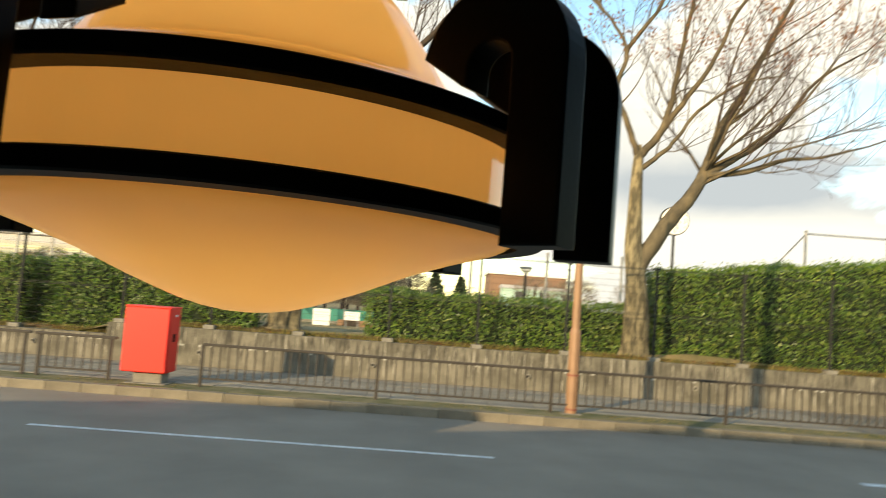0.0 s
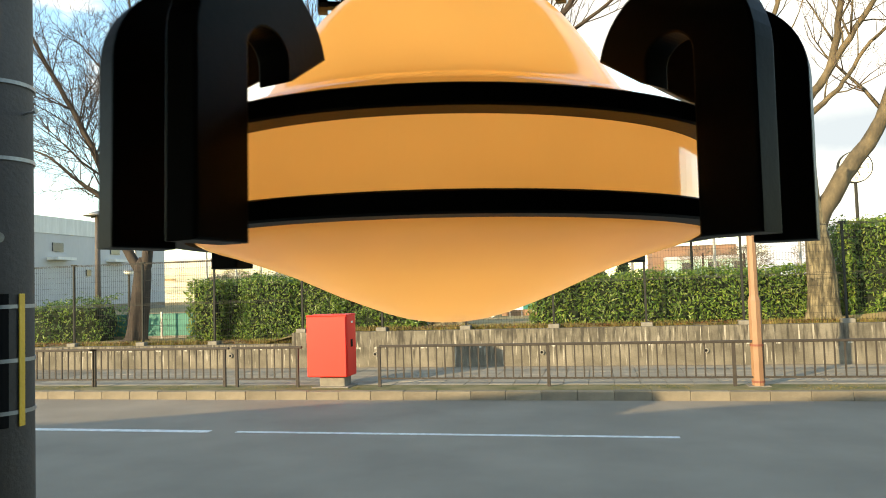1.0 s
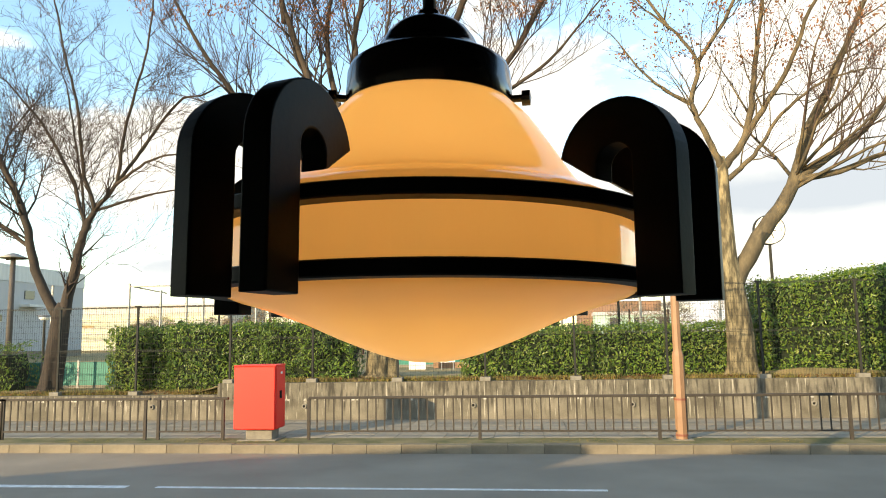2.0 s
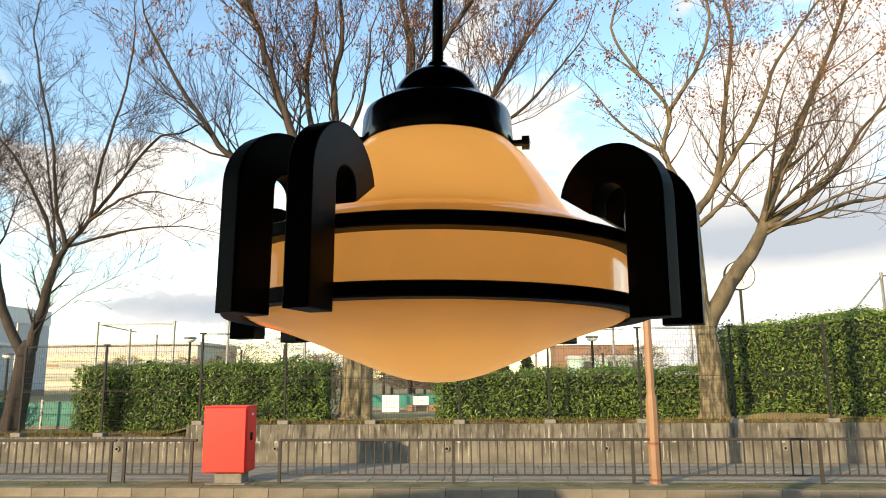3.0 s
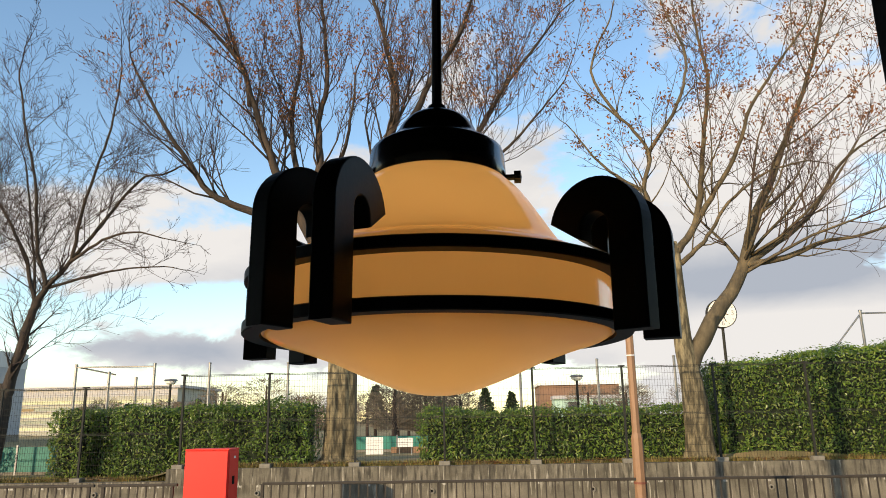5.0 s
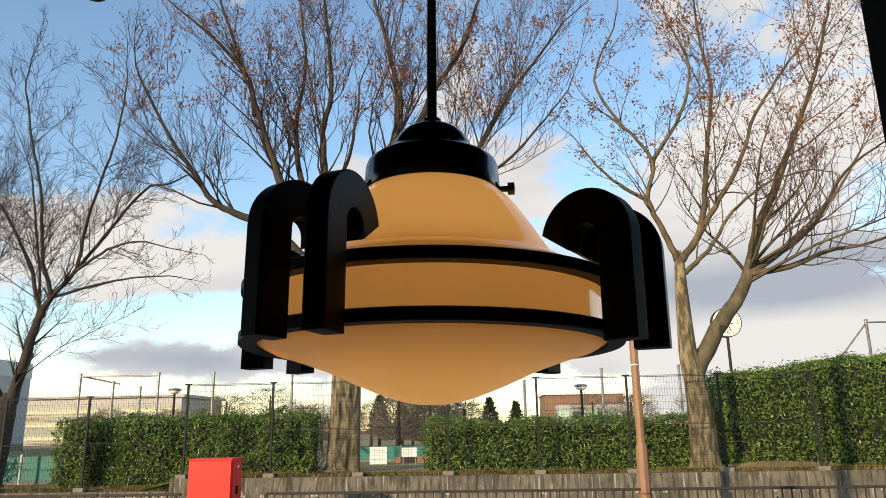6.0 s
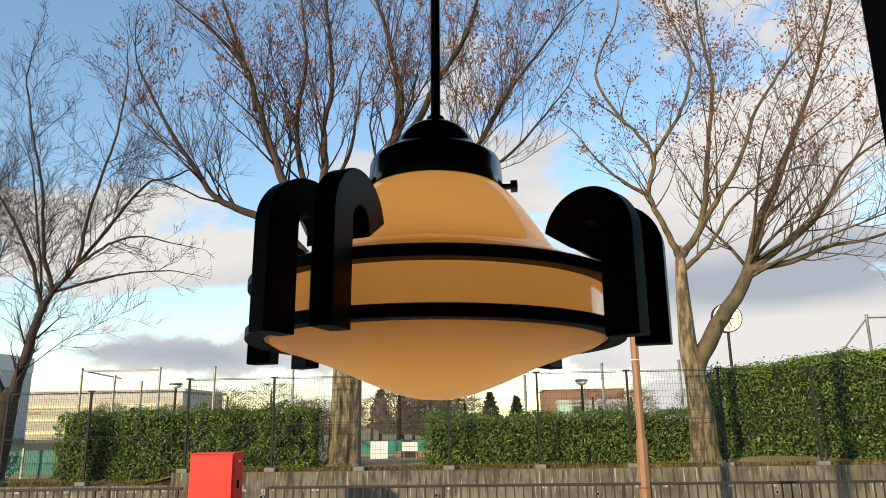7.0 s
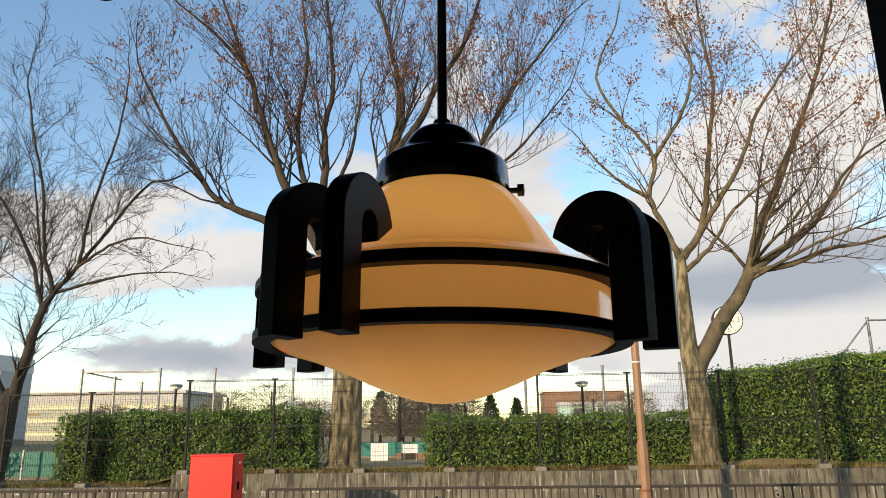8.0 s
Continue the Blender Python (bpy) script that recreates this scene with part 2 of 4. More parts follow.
M = dict(
    asphalt=material("asphalt", (0.285, 0.240, 0.182), 0.9, vary=0.22, scale=0.7, fine=220, bump=0.5),
    paint=material("road_paint", (0.75, 0.75, 0.72), 0.7, vary=0.3, scale=9, fine=150, bump=0.3),
    kerb=material("kerb_stone", (0.235, 0.20, 0.14), 0.9, vary=0.3, scale=3, fine=90, bump=0.5, rand=0.12),
    paving=material("paving", (0.34, 0.295, 0.22), 0.9, vary=0.22, scale=2, fine=90, bump=0.4, rand=0.1),
    joint=material("joint_sand", (0.24, 0.205, 0.15), 0.95, vary=0.3, scale=4, fine=80),
    wall=wall_material("stained_concrete"),
    verge=material("mossy_verge", (0.20, 0.17, 0.085), 0.95, vary=0.4, scale=2.5, fine=40, bump=0.9, dark=(0.085, 0.095, 0.03)),
    block=material("block_concrete", (0.24, 0.22, 0.175), 0.9, vary=0.25, scale=8, fine=70),
    soil=material("dry_bank", (0.38, 0.27, 0.12), 0.95, vary=0.4, scale=1.4, fine=30, bump=1.0, dark=(0.19, 0.16, 0.06)),
    park=material("park_ground", (0.24, 0.20, 0.13), 0.95, vary=0.3, scale=0.3, fine=8, bump=0.6),
    rail=material("brown_rail_paint", (0.048, 0.038, 0.027), 0.75, vary=0.3, scale=9, fine=90, bump=0.2),
    fence=material("fence_paint", (0.020, 0.021, 0.016), 0.85, vary=0.2, scale=9, fine=90, bump=0.1),
    red=material("red_enamel", (0.86, 0.022, 0.010), 0.55, vary=0.06, scale=2, fine=60, bump=0.02),
    steel=material("grey_steel", (0.30, 0.30, 0.29), 0.5, 0.6, vary=0.2, scale=8, fine=80, bump=0.1),
    salmon=material("salmon_paint", (0.31, 0.17, 0.088), 0.6, vary=0.15, scale=4, fine=60, bump=0.15),
    salmon_dark=material("rusty_paint", (0.26, 0.085, 0.05), 0.7, vary=0.25, scale=8, fine=60, bump=0.2),
    black=material("black_lacquer", (0.005, 0.005, 0.005), 0.5, vary=0.15, scale=20, fine=300, bump=0.02),
    black_metal=material("black_metal", (0.010, 0.010, 0.012), 0.22, 0.0, vary=0.15, scale=20, fine=300, bump=0.01, coat=0.4),
    dark=material("dark_timber", (0.005, 0.0045, 0.004), 0.95, vary=0.3, scale=4, fine=50, bump=0.2),
    plaster=material("shelter_plaster", (0.30, 0.28, 0.25), 0.9, vary=0.12, scale=2, fine=60, bump=0.2),
    bark=material("grey_bark", (0.052, 0.038, 0.027), 0.9, vary=0.4, scale=5, fine=22, bump=1.0, dark=(0.028, 0.021, 0.016), stretch=(1, 1, 0.45)),
    bark_light=material("olive_bark", (0.135, 0.105, 0.060), 0.9, vary=0.4, scale=5, fine=22, bump=1.0, dark=(0.055, 0.045, 0.028), stretch=(1, 1, 0.45)),
    bark_rough=material("flaking_bark", (0.25, 0.205, 0.118), 0.95, vary=0.5, scale=5.5, fine=24, bump=1.6, dark=(0.075, 0.062, 0.036), stretch=(2.2, 2.2, 0.55), spread=(0.42, 0.60)),
    twig=material("twig_bark", (0.062, 0.040, 0.032), 0.9, vary=0.3, scale=3, fine=20, bump=0.2),
    # near-black green stands in for the shade behind the leaves
    core=material("hedge_shade_core", (0.016, 0.028, 0.008), 1.0, vary=0.4, scale=5, fine=30, bump=0.6),
    teal=material("teal_sheet", (0.015, 0.21, 0.155), 0.55, vary=0.2, scale=1.2, fine=10, bump=0.2),
    white=material("white_board", (0.78, 0.78, 0.75), 0.6, vary=0.06, scale=2, fine=30, bump=0.05),
    ink=material("grey_print", (0.30, 0.31, 0.32), 0.7, vary=0.1),
    clad=material("grey_cladding", (0.42, 0.42, 0.43), 0.7, vary=0.10, scale=0.3, fine=4, bump=0.1, stretch=(1, 1, 0.3)),
    clad_top=material("pale_cladding", (0.62, 0.62, 0.60), 0.7, vary=0.15, scale=1.5, fine=8, bump=0.1, stretch=(3, 3, 0.3)),
    pale=material("pale_panel", (0.40, 0.40, 0.34), 0.7, vary=0.12, scale=0.3, fine=3),
    lime=material("lime_panel", (0.55, 0.57, 0.36), 0.6, vary=0.15, scale=0.4, fine=3),
    brown=material("brown_brick_face", (0.24, 0.14, 0.09), 0.85, vary=0.2, scale=0.6, fine=6),
    mint=material("mint_panel", (0.36, 0.52, 0.44), 0.6, vary=0.12, scale=0.5, fine=4),
    mint_dark=material("green_glass", (0.16, 0.21, 0.16), 0.4, vary=0.12, scale=0.5, fine=4),
    glass_dark=material("dark_window", (0.04, 0.05, 0.06), 0.12, vary=0.2, scale=1, fine=5, bump=0.0),
    concrete_pole=material("pole_concrete", (0.085, 0.075, 0.07), 0.8, vary=0.2, scale=3, fine=50, bump=0.3),
    yellow=material("yellow_sheet", (0.62, 0.36, 0.03), 0.5, vary=0.12, scale=5, fine=60),
    hole=material("drain_shade", (0.01, 0.01, 0.01), 0.95, vary=0.1),
    opal=opal_glass("amber_opal_glass"),
    hedge=leaf_material("hedge_leaf", (0.030, 0.088, 0.011), (0.18, 0.275, 0.037), 0.25, 0.36),
    hedge_pale=leaf_material("young_leaf", (0.12, 0.19, 0.028), (0.27, 0.31, 0.06), 0.3, 0.4),
    dead=leaf_material("dead_leaf", (0.17, 0.06, 0.02), (0.34, 0.15, 0.055), 0.4, 0.7),
    pine=leaf_material("pine_needles", (0.015, 0.035, 0.014), (0.04, 0.07, 0.028), 0.1, 0.7),
    far_twig=leaf_material("far_twigs", (0.16, 0.12, 0.085), (0.26, 0.21, 0.15), 0.2, 0.9),
    grass=leaf_material("dry_grass", (0.13, 0.15, 0.03), (0.36, 0.25, 0.09), 0.3, 0.8),
)


for key in ("black", "dark"):
    M[key].node_tree.nodes["Principled BSDF"].inputs["Specular IOR Level"].default_value = 0.22


# ---- mesh helpers ----
def mesh(name, bm, mat, smooth=False):
    me = bpy.data.meshes.new(name)
    bm.normal_update()
    bm.to_mesh(me)
    bm.free()
    me.materials.append(mat)
    if smooth:
        me.polygons.foreach_set("use_smooth", [True] * len(me.polygons))
    return me


def thing(name, at=(0, 0, 0), label="", category="", group="", kind="", turn=0.0):
    ob = new(name)
    ob.empty_display_size = 0.1
    ob.matrix_basis = pose(*at, 0, 0, turn)
    return tagged(ob, label, category, group, kind)


def part(name, bm, mat, parent=None, label="", smooth=False, kind=""):
    ob = new(name, mesh(name, bm, mat, smooth))
    ob.parent = parent
    return tagged(ob, label, kind=kind)


def single(name, bm, mat, label="", category="", group="", kind="", at=(0, 0, 0), smooth=False):
    ob = new(name, mesh(name, bm, mat, smooth))
    ob.location = at
    return tagged(ob, label, category, group, kind)


def box(x0, y0, z0, x1, y1, z1, bevel=0.0, bm=None):
    own = bm is None
    bm = bmesh.new() if own else bm
    r = bmesh.ops.create_cube(bm, size=1.0, matrix=Matrix.Translation(((x0 + x1) / 2, (y0 + y1) / 2, (z0 + z1) / 2)) @ Matrix.Diagonal((x1 - x0, y1 - y0, z1 - z0, 1)))
    if bevel:
        edges = list({e for v in r["verts"] for e in v.link_edges})
        bmesh.ops.bevel(bm, geom=edges, offset=bevel, segments=2, affect="EDGES", profile=0.5)
    return bm


def lathe(profile, n=48, bm=None, closed=False):
    """Turns a list of (radius, height) about z."""
    bm = bm or bmesh.new()
    rings = []
    for r, z in profile:
        if r < 1e-6:
            rings.append([bm.verts.new((0, 0, z))])
        else:
            rings.append([bm.verts.new((r * math.cos(2 * math.pi * i / n), r * math.sin(2 * math.pi * i / n), z)) for i in range(n)])
    pairs = list(zip(rings, rings[1:])) + ([(rings[-1], rings[0])] if closed else [])
    for a, b in pairs:
        for i in range(n):
            j = (i + 1) % n
            q = [a[i % len(a)], a[j % len(a)], b[j % len(b)], b[i % len(b)]]
            u = list(dict.fromkeys(q))
            if len(u) > 2:
                bm.faces.new(u)
    bmesh.ops.recalc_face_normals(bm, faces=bm.faces)
    return bm


def tube(bm, points, radii, sides=6):
    """A tapered tube along points."""
    rings = []
    for i, p in enumerate(points):
        d = (points[min(i + 1, len(points) - 1)] - points[max(i - 1, 0)]).normalized()
        a = d.cross(Vector((0.31, 0.95, 0.08))).normalized()
        b = d.cross(a)
        rings.append([bm.verts.new(p + radii[i] * (a * math.cos(2 * math.pi * k / sides) + b * math.sin(2 * math.pi * k / sides))) for k in range(sides)])
    for r, s in zip(rings, rings[1:]):
        for k in range(sides):
            bm.faces.new((r[k], r[(k + 1) % sides], s[(k + 1) % sides], s[k]))
    if sides > 3:
        bm.faces.new(rings[0][::-1])
        bm.faces.new(rings[-1])
    return bm


def flats(name, verts, faces, mat, smooth=False):
    me = bpy.data.meshes.new(name)
    me.from_pydata(verts, [], faces)
    me.materials.append(mat)
    if smooth:
        me.polygons.foreach_set("use_smooth", [True] * len(me.polygons))
    return me


# ---- ground, road, pavement ----
KERB_Y, RAIL_Y, WALL_Y, FENCE_Y = 12.40, 12.90, 16.15, 16.40
WALL_TOP, LOW_TOP, STEP_X = 0.96, 0.70, -5.18


def build_ground():
    single("road", box(-150, 5.4, -0.3, 150, KERB_Y - 0.08, 0.0), M["asphalt"], "grey worn asphalt road surface", "road", kind="structure")
    bm = bmesh.new()
    for x0, x1, w in ((-12.5, -3.5, 0.075), (-3.08, 2.93, 0.045), (7.7, 14.0, 0.075)):
        box(x0, 9.51 - w, 0.0, x1, 9.51 + w, 0.004, bm=bm)
    single("lane_marking", bm, M["paint"], "worn white lane line painted on the asphalt", "road marking", kind="structure")
    # the ground beyond the retaining wall is one sheet to the horizon
    bm = bmesh.new()
    nx = 60
    xs = sorted([-700, -300, -120, -60] + [-30 + 60 * i / nx for i in range(nx + 1)] + [60, 120, 300, 700])
    ys = [16.32, 16.5, 16.8, 17.2, 17.8, 18.6, 20, 24, 30, 45, 80, 200, 600, 1500]
    grid = []
    for y in ys:
        row = []
        for x in xs:
            k = min(1, max(0, (x - STEP_X + 0.2) / 0.4))
            z = LOW_TOP + (WALL_TOP - LOW_TOP) * k - 0.02
            if y >= 24:
                z = 0.76
            elif y > 16.6:
                z += 0.05 * noise.noise(Vector((x * 0.9, y * 0.9, 0))) + 0.06
                z += 0.20 * math.exp(-((x - 8.3) / 1.0) ** 2 - ((y - 17.0) / 0.5) ** 2)
            row.append(bm.verts.new((x, y, z)))
        grid.append(row)
    for a, b in zip(grid, grid[1:]):
        for i in range(len(xs) - 1):
            bm.faces.new((a[i], a[i + 1], b[i + 1], b[i]))
    single("ground", bm, M["soil"], "bare brown earth bank with dry winter grass", "ground", kind="structure", smooth=True)
    # under the pavement, and the near side of the road
    single("pavement_bed", box(-150, KERB_Y + 0.1, -0.3, 150, WALL_Y + 0.05, 0.135), M["joint"], "dark sand bed under the paving", "pavement", kind="structure")
    single("verge", box(-60, KERB_Y + 0.102, 0.02, 60, 13.12, 0.152), M["verge"], "mossy dirt strip behind the kerb", "verge", kind="structure")
    single("near_pavement", box(-150, -30, -0.3, 150, 5.4, 0.15), M["paving"], "grey pavement on the near side", "pavement", kind="structure")


build_ground()


def build_wall():
    w = thing("retaining_wall", (0, WALL_Y, 0.15), "low stained concrete retaining wall with vertical streaks", "wall", kind="structure")
    cuts = [STEP_X + 3.66 * k for k in range(-7, 16)]
    for a, b in zip(cuts, cuts[1:]):
        top = (LOW_TOP if b <= STEP_X + 0.01 else WALL_TOP) - 0.15
        bm = box(a + 0.002, 0.0, -0.05, b - 0.002, 0.24, top * 0.56)
        box(a + 0.002, 0.012, top * 0.56, b - 0.002, 0.24, top, bm=bm)
        part("wall_panel", bm, M["wall"], w)
    for x in (-6.76, -3.1, 0.74, 4.18, 7.9):
        bm = lathe([(0.030, -0.03), (0.055, -0.03), (0.055, 0.04), (0.030, 0.04)], 20, closed=True)
        bm.transform(Matrix.Translation((x, 0.0, 0.29)) @ Matrix.Rotation(radians(90), 4, "X"))
        p = part("drain_pipe", bm, M["block"], w, "pale round drain outlet")
        # flat black disc stands in for the shade inside the pipe
        bm = lathe([(0.0, 0.006), (0.031, 0.006)], 20)
        bm.transform(Matrix.Translation((x, 0.0, 0.29)) @ Matrix.Rotation(radians(90), 4, "X"))
        part("drain_hole", bm, M["hole"], p)


build_wall()


# ---- guard rail along the pavement ----
def guard_rail(x0, x1, last=True, group="pedestrian rail sections"):
    t = thing("guard_rail", (x0, RAIL_Y, 0.15), "brown painted steel pedestrian rail with upright bars", "railing", group)
    n = x1 - x0
    for x in (0.0, n) if last else (0.0,):
        part("post", box(x - 0.028, -0.022, -0.1, x + 0.028, 0.022, 0.735, 0.004), M["rail"], t)
    part("top_rail", box(-0.10 if last else 0.002, -0.03, 0.72, n + (0.10 if last else -0.002), 0.03, 0.765, 0.010), M["rail"], t)
    part("bottom_rail", box(0.0, -0.014, 0.135, n, 0.014, 0.165), M["rail"], t)
    count = max(3, round(n / 0.152))
    proto = None
    for i in range(1, count):
        x = n * i / count
        if proto is None:
            proto = mesh("bar", box(-0.0115, -0.009, 0.16, 0.0115, 0.009, 0.725), M["rail"])
        b = new("bar", proto)
        b.parent = t
        b.location = (x, 0, 0)
    return t


for a, b in ((-17.6, -14.5), (-14.3, -11.2), (-11.0, -8.02), (-8.0, -5.13), (-4.87, -3.62), (-2.0, 1.10), (1.10, 4.18), (4.18, 7.28), (7.28, 10.4), (10.4, 13.5), (13.5, 16.6)):
    guard_rail(a, b, not -2.1 < a < 13)


# ---- mesh fence on the wall ----
def mesh_fence(x0, base, top, label):
    t = thing("mesh_fence", (x0, FENCE_Y, base), label, "fence", "mesh fence panels")
    h = top - base
    part("footing", box(-0.12, -0.14, -0.02, 0.12, 0.12, 0.085, 0.01), M["block"], t, "small concrete footing")
    p = part("post", box(-0.024, -0.024, 0.05, 0.024, 0.024, h + 0.02, 0.004), M["fence"], t)
    part("cap", box(-0.075, -0.03, h - 0.01, 0.075, 0.03, h + 0.025, 0.006), M["fence"], p)
    v, f = [], []

    def bar(a, b, r):
        k = len(v)
        if abs(a[0] - b[0]) > abs(a[2] - b[2]):
            o = ((0, -r, -r), (0, r, -r), (0, r, r), (0, -r, r))
        else:
            o = ((-r, -r, 0), (r, -r, 0), (r, r, 0), (-r, r, 0))
        v.extend((a[0] + q[0], a[1] + q[1], a[2] + q[2]) for q in o)
        v.extend((b[0] + q[0], b[1] + q[1], b[2] + q[2]) for q in o)
        f.extend((k + i, k + (i + 1) % 4, k + 4 + (i + 1) % 4, k + 4 + i) for i in range(4))

    for i in range(1, 34):
        bar((2.0 * i / 34, -0.02, 0.06), (2.0 * i / 34, -0.02, h), 0.0018)
    rows = [0.07 + k * (h - 0.09) / 14 for k in range(15)]
    for z in rows:
        bar((0, -0.02, z), (2.0, -0.02, z), 0.0022)
    for z in (h, h - 0.03, h * 0.5, h * 0.5 - 0.03):
        bar((0, -0.024, z), (2.0, -0.024, z), 0.005)
    net = new("wire_mesh", flats("wire_mesh", v, f, M["fence"]))
    net.parent = t
    tagged(net, "thin dark welded wire mesh", kind="stuff")
    return t


for k in range(-6, 8):
    x = 1.01 + 2.0 * k
    if x < STEP_X + 0.1:
        continue
    mesh_fence(x, WALL_TOP, 3.03, "dark steel mesh fence panel on the retaining wall")
for k in range(5):
    mesh_fence(-7.32 - 2.0 * k, LOW_TOP, 2.79, "dark steel mesh fence panel on the lower wall")


# ---- red cabinet ----
def red_cabinet():
    t = thing("roadside_cabinet", (-2.95, 12.98, 0.15), "bright red painted steel roadside cabinet on a concrete plinth", "cabinet")
    part("plinth", box(-0.20, -0.17, -0.03, 0.30, 0.20, 0.20, 0.02), M["block"], t, "grey concrete plinth")
    part("base_slab", box(-0.32, -0.27, -0.03, 0.40, 0.30, 0.02, 0.01), M["block"], t)
    b = part("body", box(-0.39, -0.27, 0.20, 0.39, 0.25, 1.335, 0.02), M["red"], t)
    part("door", box(-0.385, -0.285, 0.215, 0.375, -0.268, 1.315, 0.005), M["red"], t)
    part("roof_cap", box(-0.395, -0.285, 1.325, 0.398, 0.258, 1.352, 0.01), M["red"], t)
    part("side_panel", box(0.388, -0.24, 0.23, 0.400, 0.22, 1.30, 0.004), M["red"], b)
    part("lock", box(0.396, -0.08, 0.74, 0.410, 0.02, 0.88, 0.004), M["dark"], b, "dark recessed lock")
    part("sticker", box(0.398, -0.03, 1.18, 0.403, 0.06, 1.22), M["white"], b, "small white sticker")


red_cabinet()


# ---- salmon sign post ----
def sign_post():
    t = thing("steel_post", (4.55, 12.93, 0.15), "salmon painted steel post standing at the kerb", "post")
    part("lower_tube", lathe([(0.0, -0.05), (0.100, -0.05), (0.100, 1.42), (0.078, 1.50), (0.0, 1.50)], 8), M["salmon"], t)
    part("upper_tube", lathe([(0.0, 1.48), (0.074, 1.48), (0.066, 5.2), (0.0, 5.2)], 8), M["salmon"], t)
    part("collar", lathe([(0.070, 2.83), (0.076, 2.83), (0.076, 2.85), (0.070, 2.85)], 8, closed=True), M["white"], t, "thin pale band")
    for z in (0.06, 0.66):
        part("clamp", lathe([(0.092, z), (0.108, z), (0.108, z + 0.035), (0.092, z + 0.035)], 12, closed=True), M["salmon_dark"], t, "rusty clamp band")
    part("base_plate", box(-0.17, -0.14, -0.03, 0.17, 0.14, 0.012), M["block"], t)


sign_post()


# ---- hedges ----
def hedge(x0, y0, z0, x1, y1, z1, label, seed, rise=0.0, density=640, lump=0.18, size=0.043, pale=0.12, top_in=0.12):
    """A clipped hedge: a core coloured dark as inner shade, and a coat of single leaves that follows an uneven outline.
    """
    rng = random.Random(seed)
    t = thing("hedge", ((x0 + x1) / 2, (y0 + y1) / 2, z0), label, "hedge", "hedges behind the fence")
    lx, ly, h = x1 - x0, y1 - y0, z1 - z0

    def bulge(x, y, z):
        p = Vector((x + x0, y + seed, z)) * 1.3
        return lump * noise.noise(p) + 0.5 * lump * noise.noise(p * 2.7)

    # solid filler block; its dark colour paints the shade between leaves
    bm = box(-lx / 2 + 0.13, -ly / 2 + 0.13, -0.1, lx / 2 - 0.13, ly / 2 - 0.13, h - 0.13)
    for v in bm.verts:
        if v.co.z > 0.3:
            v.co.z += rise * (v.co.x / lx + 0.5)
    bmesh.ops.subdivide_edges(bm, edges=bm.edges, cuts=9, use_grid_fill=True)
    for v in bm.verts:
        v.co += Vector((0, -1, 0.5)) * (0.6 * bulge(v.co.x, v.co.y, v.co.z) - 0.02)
    part("inside", bm, M["core"], t, "solid hedge core coloured dark as the shade among the leaves", smooth=True)
    for mat, share, tag in ((M["hedge"], 1 - pale, "glossy dark green leaves"), (M["hedge_pale"], pale, "paler young leaves")):
        v, f = [], []
        sides = (("front", lx * h), ("top", lx * ly * 1.3), ("left", ly * h), ("right", ly * h))
        for side, area in sides:
            for _ in range(int(area * density * share)):
                u, w = rng.random(), rng.random()
                d = rng.uniform(-0.12, 0.05)
                if side == "front":
                    x, z, y = (u - 0.5) * lx, w * h, -ly / 2 - d
                    nn = Vector((0, -1, 0.25))
                elif side == "top":
                    x, y, z = (u - 0.5) * lx, (w - 0.5) * ly, h + d + (0.16 * rng.random() if rng.random() < 0.08 else 0)
                    nn = Vector((0, -0.3, 1))
                else:
                    s = -1 if side == "left" else 1
                    x, y, z = s * (lx / 2 + d), (u - 0.5) * ly, w * h
                    nn = Vector((s, -0.2, 0.25))
                k = min(1.0, z / h)
                b = bulge(x, y, z)
                z += rise * (x / lx + 0.5) * k
                if side == "front":
                    y -= b
                    y += top_in * max(0, k - 0.85) * 3
                elif side == "top":
                    z += 0.7 * b
                else:
                    x += b * (1 if nn.x > 0 else -1)
                c = Vector((x, y, z))
                nn = (nn + Vector((rng.gauss(0, 0.55), rng.gauss(0, 0.55), rng.gauss(0, 0.55)))).normalized()
                a = nn.cross(Vector((rng.gauss(0, 1), rng.gauss(0, 1), rng.gauss(0, 1)))).normalized()
                e = nn.cross(a)
                s = size * rng.uniform(0.7, 1.3)
                i = len(v)
                v.extend((c - a * s, c + e * s * 0.42 + nn * s * 0.12, c + a * s, c - e * s * 0.42 + nn * s * 0.12))
                f.append((i, i + 1, i + 2))
                f.append((i, i + 2, i + 3))
        ob = new("leaves", flats("leaves", v, f, mat))
        ob.parent = t
        tagged(ob, tag, kind="stuff")
    return t


hedge(-8.42, 17.0, 0.72, -7.58, 18.1, 2.26, "narrow yellowish green hedge end behind the fence", 1, density=640, pale=0.4)
hedge(-7.75, 17.45, 0.72, -6.75, 18.1, 2.28, "recessed dark stretch of evergreen hedge", 6, density=640, pale=0.02)
hedge(-6.9, 17.0, 0.72, -4.1, 18.1, 2.30, "clipped dark green evergreen hedge behind the fence", 7, density=640)
hedge(-4.4, 16.85, 0.95, -2.15, 18.0, 2.32, "rounded dark green shrub at the end of the hedge", 2, lump=0.34, density=640, pale=0.05, top_in=0.3)
hedge(0.45, 17.0, 1.0, 7.1, 18.0, 2.10, "long low clipped green hedge behind the fence", 3, density=640, pale=0.2)
hedge(7.25, 16.95, 1.0, 14.5, 18.4, 3.05, "tall clipped green hedge beside the tree", 4, rise=0.75, density=640, lump=0.2, pale=0.22)
hedge(-15.5, 17.3, 0.7, -11.3, 18.4, 1.75, "low ragged green shrubs behind the fence", 5, density=330, lump=0.35)


